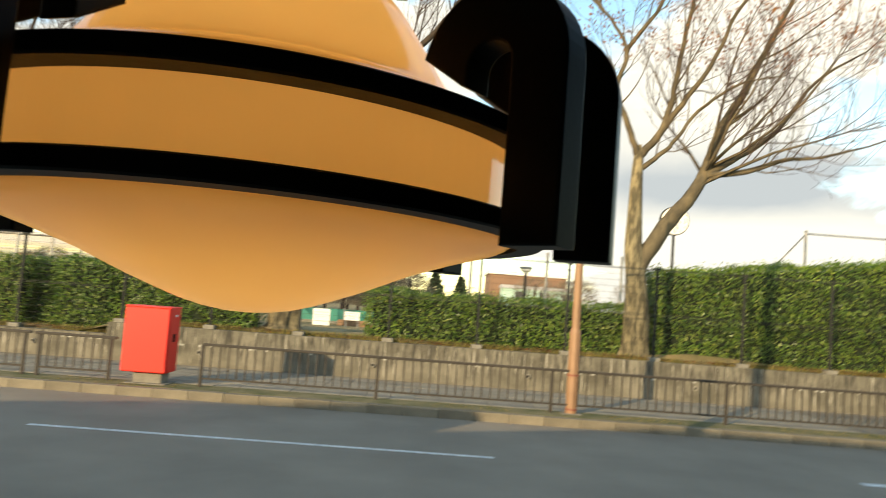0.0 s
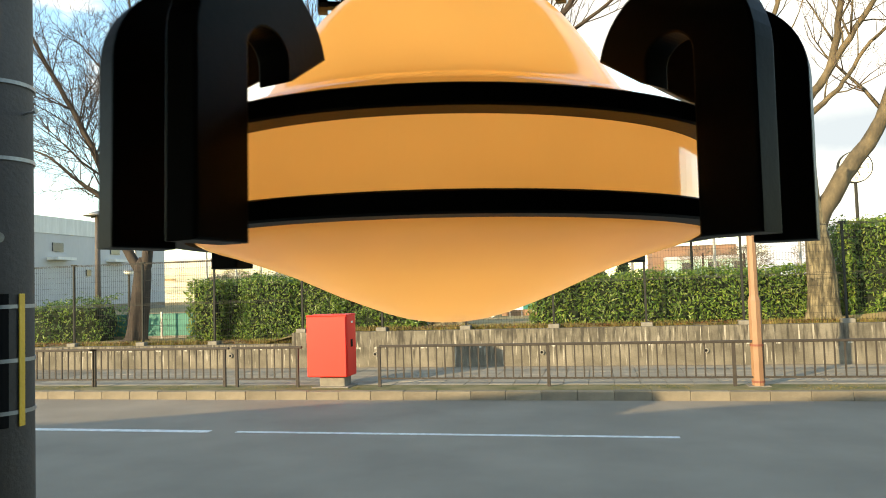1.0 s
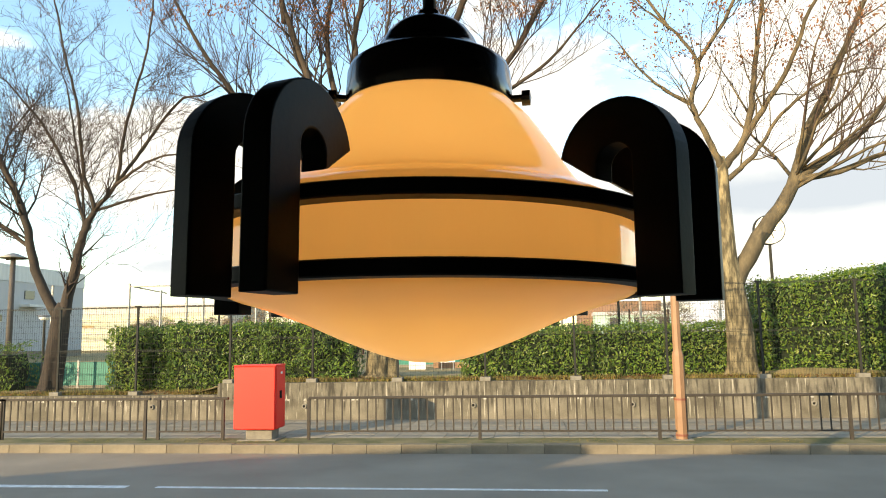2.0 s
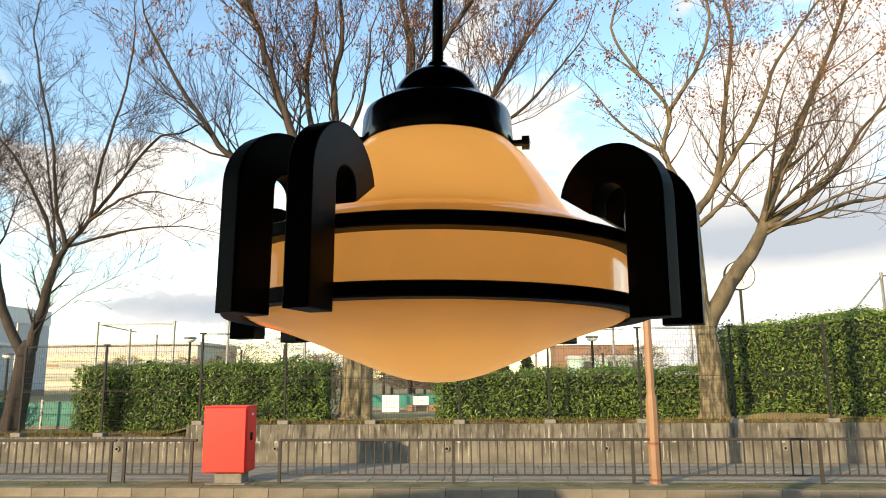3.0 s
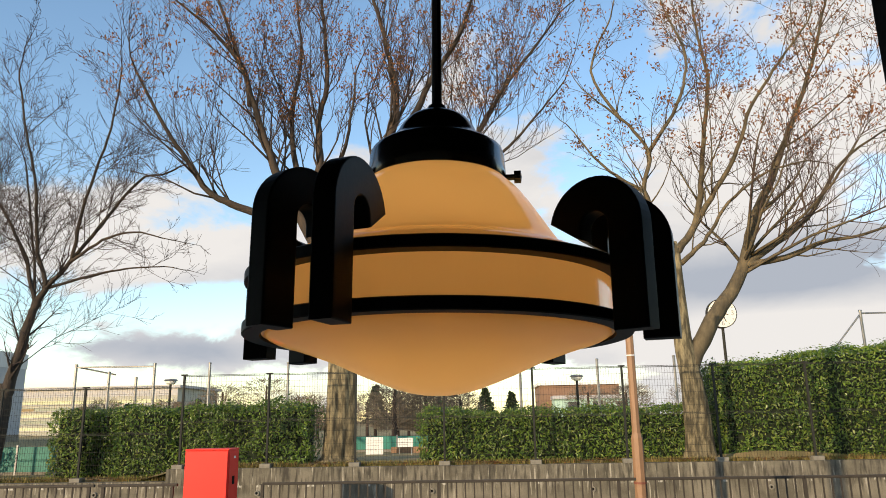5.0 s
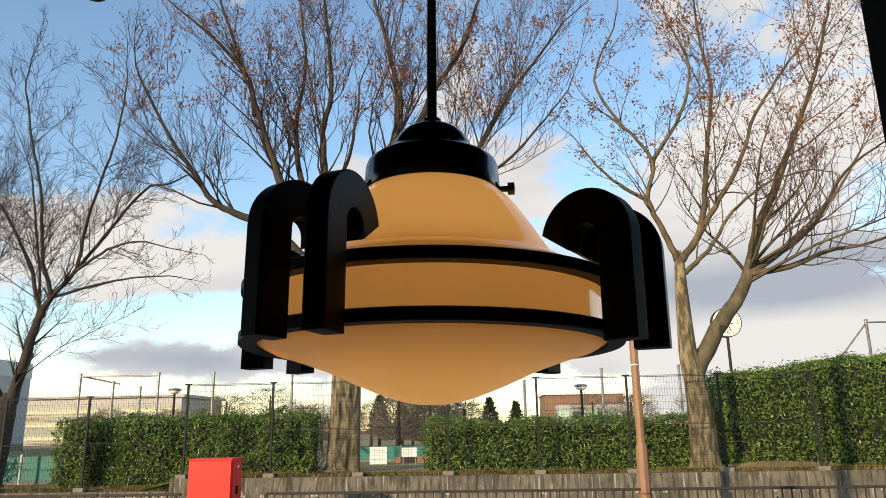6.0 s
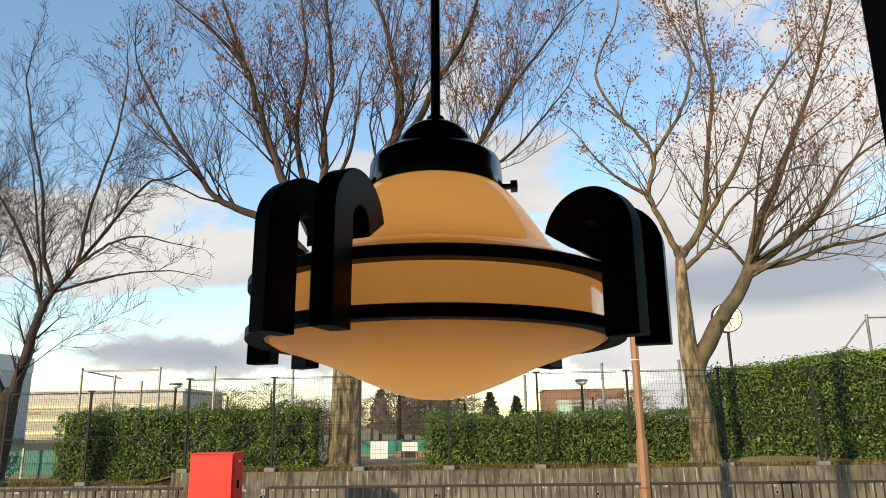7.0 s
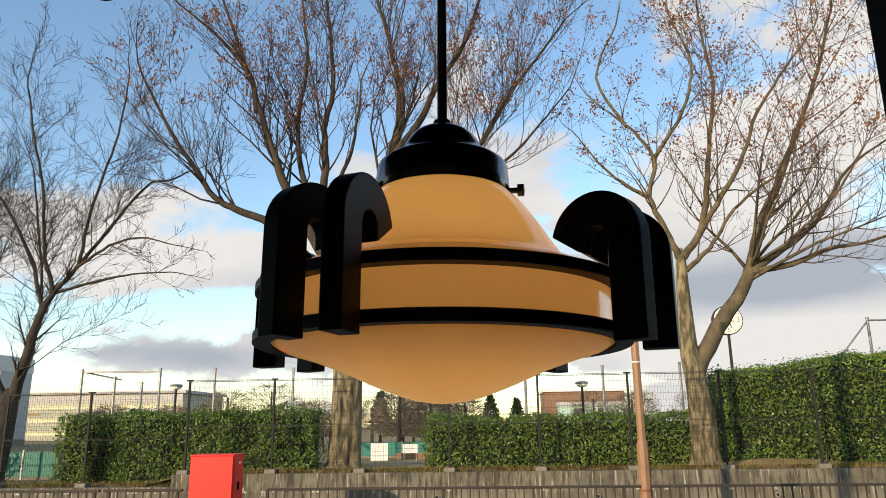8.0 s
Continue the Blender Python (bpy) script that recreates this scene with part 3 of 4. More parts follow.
# ---- trees ----
def tree(name, base, limbs, seed, label, flute=0.04, leaves=0, twig=1.0, spread=1.0, rough_trunk=False, bark="bark", upward=0.5, levels=3, leaf_zone=(0.0, 1.0)):
    """limbs: rows of (start radius, end radius, points as x, y, z from the base); branches and twigs grow from them."""
    rng = random.Random(seed)
    t = thing(name, base, label, "tree", "bare roadside trees")
    trunk, fine = bmesh.new(), []
    tips = []

    def smooth_line(pts, n=5):
        pts = [Vector(p) for p in pts]
        out = []
        for i in range(len(pts) - 1):
            p0, p1, p2, p3 = pts[max(i - 1, 0)], pts[i], pts[i + 1], pts[min(i + 2, len(pts) - 1)]
            for k in range(n):
                s = k / n
                out.append(0.5 * ((2 * p1) + (p2 - p0) * s + (2 * p0 - 5 * p1 + 4 * p2 - p3) * s * s + (3 * p1 - p0 - 3 * p2 + p3) * s ** 3))
        out.append(pts[-1])
        return out

    def grow(crown, p, d, length, r, level):
        n = 5 if level < levels else 4
        pts, rad = [p], [r]
        d = d.normalized()
        for i in range(n):
            d = (d + Vector((rng.gauss(0, 0.16), rng.gauss(0, 0.16), rng.gauss(0, 0.12) + 0.10 * upward))).normalized()
            pts.append(pts[-1] + d * length / n)
            rad.append(r + (0.0036 - r) * (i + 1) / n)
        (tube(crown, pts, rad, 4) if level == 1 else fine.append((pts, rad)))
        if level < levels:
            count = max(2, int(length * (3.4 if level == 1 else 3.8) * twig))
            for _ in range(count):
                s = rng.uniform(0.18, 1.0)
                k = min(n - 1, int(s * n))
                q = pts[k].lerp(pts[k + 1], s * n - k)
                side = d.cross(Vector((rng.gauss(0, 1), rng.gauss(0, 1), rng.gauss(0, 1)))).normalized()
                grow(crown, q, d * 0.75 + side * 0.75 * spread + Vector((0, 0, 0.22 * upward)), length * rng.uniform(0.30, 0.60) * (1.1 - 0.4 * s), max(0.0052, r * (1 - 0.7 * s) * 0.55), level + 1)
        tips.append(pts[-1])
        tips.append(pts[-2])

    for n, (r0, r1, pts) in enumerate(limbs):
        line = smooth_line(pts, 14 if n == 0 else 5)
        m = len(line) - 1
        rad = [r0 + (r1 - r0) * (i / m) ** 0.85 for i in range(m + 1)]
        for i in range(1, m if n else 1):
            line[i] = line[i] + Vector((rng.gauss(0, 1), rng.gauss(0, 1), 0)) * 0.012
        if n == 0:
            rad[0] *= 1.35
            rad[1] *= 1.1
        crown = bmesh.new()
        if n == 0:
            line.append(line[-1] + (line[-1] - line[-2]).normalized() * 0.22)
            rad.append(rad[-1] * 0.45)
        tube(trunk if n == 0 else crown, line, rad, (56 if n == 0 else 12) if r0 > 0.08 else 7)
        total = sum((a - b).length for a, b in zip(line, line[1:]))
        if n == 0:
            crown.free()
            continue
        for _ in range(int(total * 1.9 * twig)):
            s = rng.uniform(0.26 if r0 > 0.08 else 0.12, 1.0)
            k = min(m - 1, int(s * m))
            d = (line[k + 1] - line[k]).normalized()
            side = d.cross(Vector((rng.gauss(0, 1), rng.gauss(0, 1), rng.gauss(0, 1)))).normalized()
            grow(crown, line[k], d * 0.8 + side * 0.7 * spread + Vector((0, 0, 0.15 * upward)), total * rng.uniform(0.20, 0.46) * (1.15 - 0.5 * s) + 0.25, max(0.006, rad[k] * 0.33), 1)
        grow(crown, line[-1], line[-1] - line[-2], total * 0.25 + 0.3, r1, 1)
        part("limb", crown, M[bark], t, smooth=True)
    for v in trunk.verts:
        a = math.atan2(v.co.y, v.co.x)
        low = math.exp(-max(v.co.z, 0) / 0.28)
        k = 1 + 0.30 * low * (0.5 + 0.5 * math.sin(5 * a + seed)) + 0.09 * noise.noise(Vector((math.cos(a) * 2.2, math.sin(a) * 2.2, v.co.z * 1.3 + seed)))
        ease = min(1.0, max(0.0, (3.4 - v.co.z) / 1.2))
        k += flute * math.sin(4 * a + 0.5 * v.co.z + seed) + 0.6 * flute * math.sin(9 * a - 0.8 * v.co.z)
        k += 0.035 * noise.noise(Vector((math.cos(a) * 4, math.sin(a) * 4, v.co.z * 1.4 + seed)))
        k = 1 + (k - 1) * ease
        v.co.x *= k
        v.co.y *= k
    part("trunk", trunk, M["bark_rough"] if rough_trunk else M["bark"], t, "thick trunk with grey-brown bark", smooth=True)
    v, f = [], []
    for pts, rad in fine:
        for i in range(len(pts) - 1):
            d = (pts[i + 1] - pts[i]).normalized()
            a = d.cross(Vector((0.31, 0.95, 0.08))).normalized()
            b = d.cross(a)
            k = len(v)
            for p, r in ((pts[i], rad[i]), (pts[i + 1], rad[i + 1])):
                v.extend(p + r * (a * math.cos(q) + b * math.sin(q)) for q in (0, 2.094, 4.189))
            f.extend((k + j, k + (j + 1) % 3, k + 3 + (j + 1) % 3, k + 3 + j) for j in range(3))
    ob = new("twig_canopy", flats("twig_canopy", v, f, M["twig"]))
    ob.parent = t
    tagged(ob, "dense fine bare twigs", kind="stuff")
    if leaves:
        v, f = [], []
        zs = sorted(p.z for p in tips)
        lo, hi = zs[int(leaf_zone[0] * (len(zs) - 1))], zs[int(leaf_zone[1] * (len(zs) - 1))]
        pool = [p for p in tips if lo <= p.z <= hi]
        clusters = [rng.choice(pool) for _ in range(leaves)]
        for c in clusters:
            for _ in range(rng.randint(2, 9)):
                p = c + Vector((rng.gauss(0, 0.10), rng.gauss(0, 0.10), rng.gauss(0, 0.09)))
                a = Vector((rng.gauss(0, 1), rng.gauss(0, 1), rng.gauss(0, 1) - 0.6)).normalized()
                e = a.cross(Vector((rng.gauss(0, 1), rng.gauss(0, 1), rng.gauss(0, 1)))).normalized()
                s = rng.uniform(0.03, 0.06)
                i = len(v)
                v.extend((p - a * s, p + e * s * 0.45, p + a * s, p - e * s * 0.45))
                f.append((i, i + 1, i + 2, i + 3))
        ob = new("dead_leaves", flats("dead_leaves", v, f, M["dead"]))
        ob.parent = t
        tagged(ob, "withered brown leaves still hanging", kind="stuff")
    return t

ZELKOVA = [
    (0.33, 0.11, [(0.0, 0.0, 0.0), (0.02, 0.0, 1.1), (-0.05, 0.0, 1.95), (-0.13, 0.0, 2.6), (-0.14, 0.0, 3.4), (-0.14, 0.0, 4.24), (-0.12, 0.0, 4.86)]),
    (0.09, 0.02, [(-0.13, 0.0, 4.79), (-0.44, -0.16, 5.46), (-0.81, -0.32, 6.28), (-0.65, -0.48, 7.22), (-1.27, -0.64, 7.99), (-1.81, -0.8, 8.38)]),
    (0.1, 0.02, [(-0.13, 0.0, 4.79), (0.43, 0.08, 5.5), (0.69, 0.17, 6.53), (0.9, 0.25, 7.74), (1.2, 0.33, 9.48), (1.06, 0.42, 10.99), (1.06, 0.5, 13.1)]),
    (0.08, 0.02, [(0.44, 0.1, 5.5), (0.93, -0.1, 6.29), (1.41, -0.3, 7.06), (1.89, -0.5, 8.28), (2.61, -0.7, 9.34), (3.31, -0.9, 10.26)]),
    (0.215, 0.03, [(-0.02, 0.0, 2.10), (0.59, 0.07, 3.16), (1.22, 0.15, 3.96), (1.59, 0.23, 4.66), (1.93, 0.3, 5.65), (2.49, 0.38, 6.68), (2.99, 0.45, 7.74), (3.8, 0.52, 9.45), (4.56, 0.6, 11.58)]),
    (0.09, 0.02, [(1.49, 0.2, 4.49), (2.45, 0.07, 4.63), (3.36, -0.05, 4.96), (4.08, -0.18, 5.04), (5.22, -0.3, 5.38)]),
    (0.1, 0.02, [(1.56, 0.2, 4.51), (2.66, 0.4, 5.23), (3.5, 0.6, 5.9), (4.46, 0.8, 7.2), (5.82, 1.0, 8.15)]),
    (0.07, 0.02, [(-0.02, 0.0, 4.52), (0.31, -0.12, 4.82), (0.6, -0.24, 5.13), (1.14, -0.36, 5.91), (1.96, -0.48, 6.55), (2.72, -0.6, 6.76)]),
    (0.06, 0.015, [(-0.73, 0.0, 6.38), (-1.23, 0.1, 6.72), (-1.87, 0.2, 7.38), (-2.38, 0.3, 8.2)]),
    (0.055, 0.02, [(-0.65, -0.4, 7.22), (0.15, -0.4, 8.45), (0.5, -0.3, 9.75), (0.1, -0.2, 11.2)]),
    (0.045, 0.02, [(-1.27, -0.6, 7.99), (-1.9, -0.5, 9.4), (-1.3, -0.4, 10.9)]),
]
tree("bare_tree", (6.72, 17.0, 0.93), ZELKOVA, 11, "tall bare tree with pale bark and a few brown leaves", leaves=1300, bark="bark_light", upward=0.6, twig=1.05, rough_trunk=True, leaf_zone=(0.25, 0.95))

BROAD_ZELKOVA = [
    (0.38, 0.3, [(0.0, 0.0, 0.06), (0.04, 0.0, 1.21), (0.06, 0.0, 2.42), (-0.07, 0.0, 3.97), (-0.2, 0.0, 4.69)]),
    (0.17, 0.03, [(-0.19, 0.0, 4.4), (-1.1, -0.08, 6.19), (-1.63, -0.17, 7.1), (-2.02, -0.25, 8.18), (-2.43, -0.33, 9.44), (-2.86, -0.42, 10.75), (-3.47, -0.5, 12.44)]),
    (0.13, 0.03, [(-0.19, 0.0, 4.26), (-1.64, -0.2, 5.87), (-2.78, -0.4, 6.42), (-3.31, -0.6, 6.71), (-3.88, -0.8, 7.57), (-4.45, -1.0, 8.44), (-5.14, -1.2, 9.79)]),
    (0.14, 0.03, [(-0.2, 0.0, 4.55), (-0.7, 0.1, 6.38), (-0.65, 0.2, 7.66), (-0.74, 0.3, 8.83), (-0.56, 0.4, 10.21), (-0.7, 0.5, 11.84), (-1.02, 0.6, 14.13)]),
    (0.18, 0.03, [(-0.12, 0.0, 4.4), (0.43, 0.0, 6.16), (1.08, 0.0, 7.83), (1.41, 0.0, 9.1), (1.23, 0.0, 10.43), (0.91, 0.0, 11.81), (0.42, 0.0, 13.62)]),
    (0.12, 0.03, [(0.94, 0.0, 7.53), (1.85, -0.2, 8.67), (2.4, -0.4, 9.67), (3.09, -0.6, 10.67), (3.66, -0.8, 12.18)]),
    (0.12, 0.02, [(-0.05, 0.0, 4.25), (1.22, 0.13, 5.87), (2.69, 0.27, 7.24), (3.62, 0.4, 8.53), (4.27, 0.53, 9.72), (5.26, 0.67, 11.1), (6.04, 0.8, 12.2)]),
    (0.11, 0.02, [(-0.43, 0.0, 5.29), (-1.22, 0.25, 7.22), (-1.53, 0.5, 9.12), (-1.39, 0.75, 11.13), (-1.69, 1.0, 13.31)]),
    (0.09, 0.02, [(-2.53, 0.0, 9.27), (-2.71, -0.33, 10.28), (-3.58, -0.67, 11.32), (-4.42, -1.0, 12.0)]),
    (0.07, 0.015, [(1.22, 0.1, 5.87), (2.95, -0.2, 6.85), (4.1, -0.4, 7.5), (5.0, -0.5, 8.4), (5.8, -0.6, 9.35)]),
    (0.07, 0.02, [(-0.70, 0.1, 6.38), (0.05, -0.3, 7.7), (0.3, -0.5, 8.7), (0.45, -0.6, 9.9)]),
]
tree("bare_tree", (-1.59, 17.5, 0.95), BROAD_ZELKOVA, 22, "large bare tree with many rising limbs and withered leaves", flute=0.10, leaves=1700, upward=1.1, spread=0.75, twig=1.05, rough_trunk=True, leaf_zone=(0.1, 0.8))

SLIM_ZELKOVA = [
    (0.27, 0.2, [(0.0, 0.0, 0.05), (0.1, 0.0, 0.89), (0.18, 0.0, 1.62), (0.2, 0.0, 2.06)]),
    (0.17, 0.07, [(0.19, 0.0, 1.58), (0.36, 0.0, 2.25), (0.58, 0.0, 3.36), (0.77, 0.0, 4.21), (1.01, 0.0, 4.64)]),
    (0.06, 0.02, [(1.01, 0.0, 4.64), (0.73, -0.13, 5.8), (0.59, -0.25, 7.29), (0.26, -0.38, 8.67), (-0.07, -0.5, 10.41)]),
    (0.06, 0.02, [(1.01, 0.0, 4.64), (1.53, 0.12, 5.39), (2.26, 0.24, 6.46), (3.03, 0.36, 7.56), (3.58, 0.48, 7.74), (4.05, 0.6, 8.01)]),
    (0.05, 0.02, [(1.6, 0.0, 5.36), (1.85, -0.15, 6.67), (2.2, -0.3, 7.68), (2.61, -0.45, 9.01), (2.78, -0.6, 10.38)]),
    (0.06, 0.02, [(0.77, 0.0, 4.21), (0.3, 0.15, 5.43), (-0.41, 0.3, 6.56), (-1.1, 0.45, 7.42), (-1.98, 0.6, 8.32)]),
    (0.14, 0.04, [(0.12, 0.0, 1.92), (-0.48, -0.1, 3.11), (-0.77, -0.2, 4.46), (-1.47, -0.3, 5.99), (-2.45, -0.4, 7.72), (-3.46, -0.5, 9.65)]),
    (0.06, 0.02, [(-0.73, 0.0, 3.73), (-1.8, 0.17, 4.41), (-3.0, 0.33, 5.28), (-4.22, 0.5, 5.69)]),
    (0.06, 0.02, [(0.2, 0.0, 2.06), (0.44, 0.23, 3.11), (0.43, 0.45, 4.51), (-0.01, 0.68, 6.45), (-0.54, 0.9, 8.33)]),
    (0.045, 0.015, [(1.55, 0.0, 5.3), (2.5, -0.2, 5.8), (3.35, -0.3, 5.95), (4.1, -0.4, 5.75)]),
    (0.045, 0.015, [(1.01, 0.0, 4.64), (1.95, 0.2, 4.95), (2.9, 0.3, 5.15), (3.85, 0.4, 5.2)]),
]
tree("bare_tree", (-10.07, 17.2, 0.7), SLIM_ZELKOVA, 33, "slender bare tree leaning over the fence", leaves=0, upward=0.5, twig=1.55)


# ---- beyond the fence ----
def sign_board(x0, x1, z0, z1, y, label):
    t = thing("sign_board", ((x0 + x1) / 2, y, 0.76), label, "sign", "park notice boards")
    w = (x1 - x0) / 2
    part("board", box(-w, -0.015, z0 - 0.76, w, 0.015, z1 - 0.76, 0.004), M["white"], t)
    n = 3
    for i in range(n):
        z = z1 - 0.76 - (i + 0.8) * (z1 - z0) / (n + 0.8)
        part("writing", box(-w * 0.8, -0.019, z - 0.006, w * (0.8 - 0.25 * (i % 3)), -0.0155, z + 0.006), M["ink"], t, "unreadable grey line of writing")
    for x in (-w * 0.8, w * 0.8):
        part("leg", box(x - 0.015, 0.016, -0.02, x + 0.015, 0.046, z1 - 0.76), M["steel"], t)


sign_board(-2.32, -1.71, 0.78, 1.37, 26.0, "white notice board with grey print beside the trunk")
sign_board(-1.19, -0.65, 1.02, 1.33, 26.0, "small white notice board with grey print")


def sheet_fence(x0, x1, y, z0, z1, label):
    """A fence of stretched teal sheets on posts."""
    t = thing("sheet_fence", (x0, y, z0), label, "fence", "teal sheet fences")
    n = max(1, round((x1 - x0) / 1.0))
    w = (x1 - x0) / n
    for i in range(n):
        part("sheet", box(i * w + 0.03, -0.01, 0.12, (i + 1) * w - 0.03, 0.01, z1 - z0 - 0.02, 0.004), M["teal"], t)
    for i in range(n + 1):
        part("post", box(i * w - 0.025, -0.025, -0.1, i * w + 0.025, 0.025, z1 - z0 + 0.03), M["steel"], t)
    part("kick_board", box(0, -0.02, 0.0, x1 - x0, 0.02, 0.12), M["block"], t)


sheet_fence(-12.4, -9.15, 18.6, 0.68, 1.45, "teal sheet fence round the sports ground")
sheet_fence(-3.6, 1.6, 28.5, 0.74, 1.36, "teal sheet fence behind the notice boards")
single("timber_edging", box(-1.6, 27.3, 0.72, 1.4, 27.4, 0.98, 0.01), M["salmon"], "low brown timber edging in the park", "edging")


def clock_on_pole():
    t = thing("park_clock", (9.79, 24.0, 0.9), "round white park clock on a dark pole", "clock")
    part("pole", lathe([(0.0, -0.2), (0.06, -0.2), (0.045, 3.8), (0.0, 3.8)], 12), M["fence"], t)
    def facing(r0, y0, y1, n=40):
        bm = lathe([(0.0, y0), (r0, y0), (r0, y1), (0.0, y1)], n)
        bm.transform(Matrix.Translation((0, 0, 4.28)) @ Matrix.Rotation(radians(90), 4, "X"))
        return bm
    part("case", facing(0.485, -0.10, 0.085), M["fence"], t)
    dial = part("dial", facing(0.455, 0.08, 0.095), M["white"], t, "white dial")
    for text, a in (("12", 90), ("3", 0), ("6", -90), ("9", 180)):
        cu = bpy.data.curves.new("numeral", "FONT")
        cu.body, cu.size, cu.align_x, cu.align_y, cu.extrude = text, 0.22, "CENTER", "CENTER", 0.002
        ob = new("numeral", cu)
        ob.data.materials.append(M["ink"])
        ob.parent = dial
        ob.matrix_basis = pose(0.33 * math.cos(radians(a)), -0.098, 4.28 + 0.33 * math.sin(radians(a)), 90, 0, 0)
    for i in range(12):
        if i % 3:
            bm = box(-0.012, -0.101, 0.36, 0.012, -0.096, 0.42)
            bm.transform(Matrix.Translation((0, 0, 4.28)) @ Matrix.Rotation(radians(30 * i), 4, "Y"))
            part("tick", bm, M["ink"], dial)
    for name, a, ln in (("hour_hand_pointer", 105, 0.20), ("minute_pointer", 160, 0.30)):
        bm = box(-0.012, -0.108, -0.04, 0.012, -0.103, ln)
        bm.transform(Matrix.Translation((0, 0, 4.28)) @ Matrix.Rotation(radians(a), 4, "Y"))
        part("pointer", bm, M["fence"], dial)
    part("finial", box(-0.02, -0.02, 4.75, 0.02, 0.02, 4.86, 0.008), M["fence"], t)


clock_on_pole()


def net_post(x, y, top, r=0.06):
    t = thing("net_post", (x, y, 0.8), "tall grey steel post of a ball net", "post", "ball net posts")
    part("shaft", lathe([(0.0, -0.1), (r, -0.1), (r, top - 0.8), (0.0, top - 0.8)], 10), M["steel"], t)
    part("cap", lathe([(0.0, top - 0.80), (r * 1.2, top - 0.80), (r * 1.2, top - 0.74), (0.0, top - 0.72)], 10), M["steel"], t)


for x, top in ((-16.61, 4.6), (-15.04, 4.24), (-13.77, 3.97), (-12.95, 4.58), (-10.41, 4.55), (-6.83, 4.5), (-4.9, 4.45), (3.48, 3.9), (6.84, 4.35), (10.16, 4.42), (18.3, 6.2), (22.0, 6.2), (-20.5, 4.6)):
    net_post(x, 32.0, top)
for a, b in (((-16.61, 32, 4.52), (-12.95, 32, 4.50)), ((-16.61, 32, 4.55), (-15.04, 32.6, 4.20)), ((18.3, 32, 6.12), (22.0, 32, 6.12)), ((18.3, 32, 6.1), (16.9, 32, 4.5))):
    single("net_crossbar", tube(bmesh.new(), [Vector(a), Vector(b)], [0.035, 0.035], 6), M["steel"], "grey steel crossbar joining net posts", "rail", "net crossbars")


def park_lamp(x, y, top, label):
    t = thing("park_lamp", (x, y, 0.8), label, "street lamp", "park lamps")
    h = top - 0.8
    part("pole", lathe([(0, -0.1), (0.06, -0.1), (0.045, h - 0.12), (0, h - 0.12)], 10), M["fence"], t)
    part("hood", lathe([(0.0, h + 0.02), (0.22, h), (0.27, h - 0.06), (0.25, h - 0.07), (0.0, h - 0.05)], 20), M["steel"], t, "grey metal hood")
    part("globe", lathe([(0.0, h - 0.08), (0.2, h - 0.08), (0.22, h - 0.13), (0.12, h - 0.2), (0.0, h - 0.21)], 20), M["white"], t, "frosted lamp bowl", smooth=True)


park_lamp(-10.41, 28.0, 3.66, "grey park lamp with a hood behind the hedge")
park_lamp(5.43, 28.0, 3.5, "dark park lamp with a pale hood behind the hedge")
park_lamp(-18.0, 28.0, 3.1, "small globe park lamp beyond the tree")


def banded_building():
    t = thing("office_building", (0, 92, 0.9), "long pale low building with horizontal window bands", "building")
    x0, x1, h = -84.0, -37.5, 5.6
    part("wall", box(x0, 0, -0.5, x1, 14, h), M["pale"], t)
    part("roof", box(x0 - 0.5, -0.5, h, x1 + 0.5, 14.5, h + 0.35), M["clad"], t)
    part("upper_fascia", box(x0, -0.08, h - 0.95, x1, 0.0, h), M["clad"], t, "grey metal fascia")
    for k in range(5):
        z = 0.5 + 0.82 * k
        part("window_band", box(x0 + 0.5, -0.06, z, x1 - 0.5, 0.0, z + 0.42), M["mint_dark" if k % 2 else "lime"], t, "pale green glass window band")
        part("sill", box(x0, -0.16, z - 0.12, x1, -0.001, z - 0.04), M["clad"], t)
    for x in (-58.0, -51.5, -46.0):
        part("dark_opening", box(x, -0.09, 2.9, x + 1.7, -0.061, 3.25), M["glass_dark"], t)


banded_building()


def white_block():
    t = thing("white_building", (-24.6, 100.0, 0.76), "small white flat-roofed building far off in the park", "building")
    part("wall", box(-2.0, 0, -0.3, 2.0, 5, 3.0), M["white"], t)
    part("roof", box(-2.2, -0.2, 3.0, 2.2, 5.2, 3.25), M["clad"], t)
    for x in (-1.5, -0.3, 0.9):
        part("window", box(x, -0.05, 1.0, x + 0.7, -0.001, 2.1), M["glass_dark"], t)


white_block()


def street_pole():
    """A timber pole with a flat hooded lamp across its top."""
    t = thing("street_lamp", (-21.1, 30.0, 0.76), "dark timber pole with a flat hooded lamp", "street lamp")
    part("pole", lathe([(0.0, -0.1), (0.14, -0.1), (0.11, 5.2), (0.0, 5.22)], 14), M["concrete_pole"], t, smooth=True)
    part("arm", box(-0.35, -0.03, 4.95, 1.1, 0.03, 5.03, 0.01), M["fence"], t)
    part("hood", lathe([(0.0, 5.28), (0.15, 5.24), (0.62, 5.05), (0.60, 5.03), (0.0, 5.06)], 24), M["steel"], t, "grey metal hood", smooth=True)


street_pole()


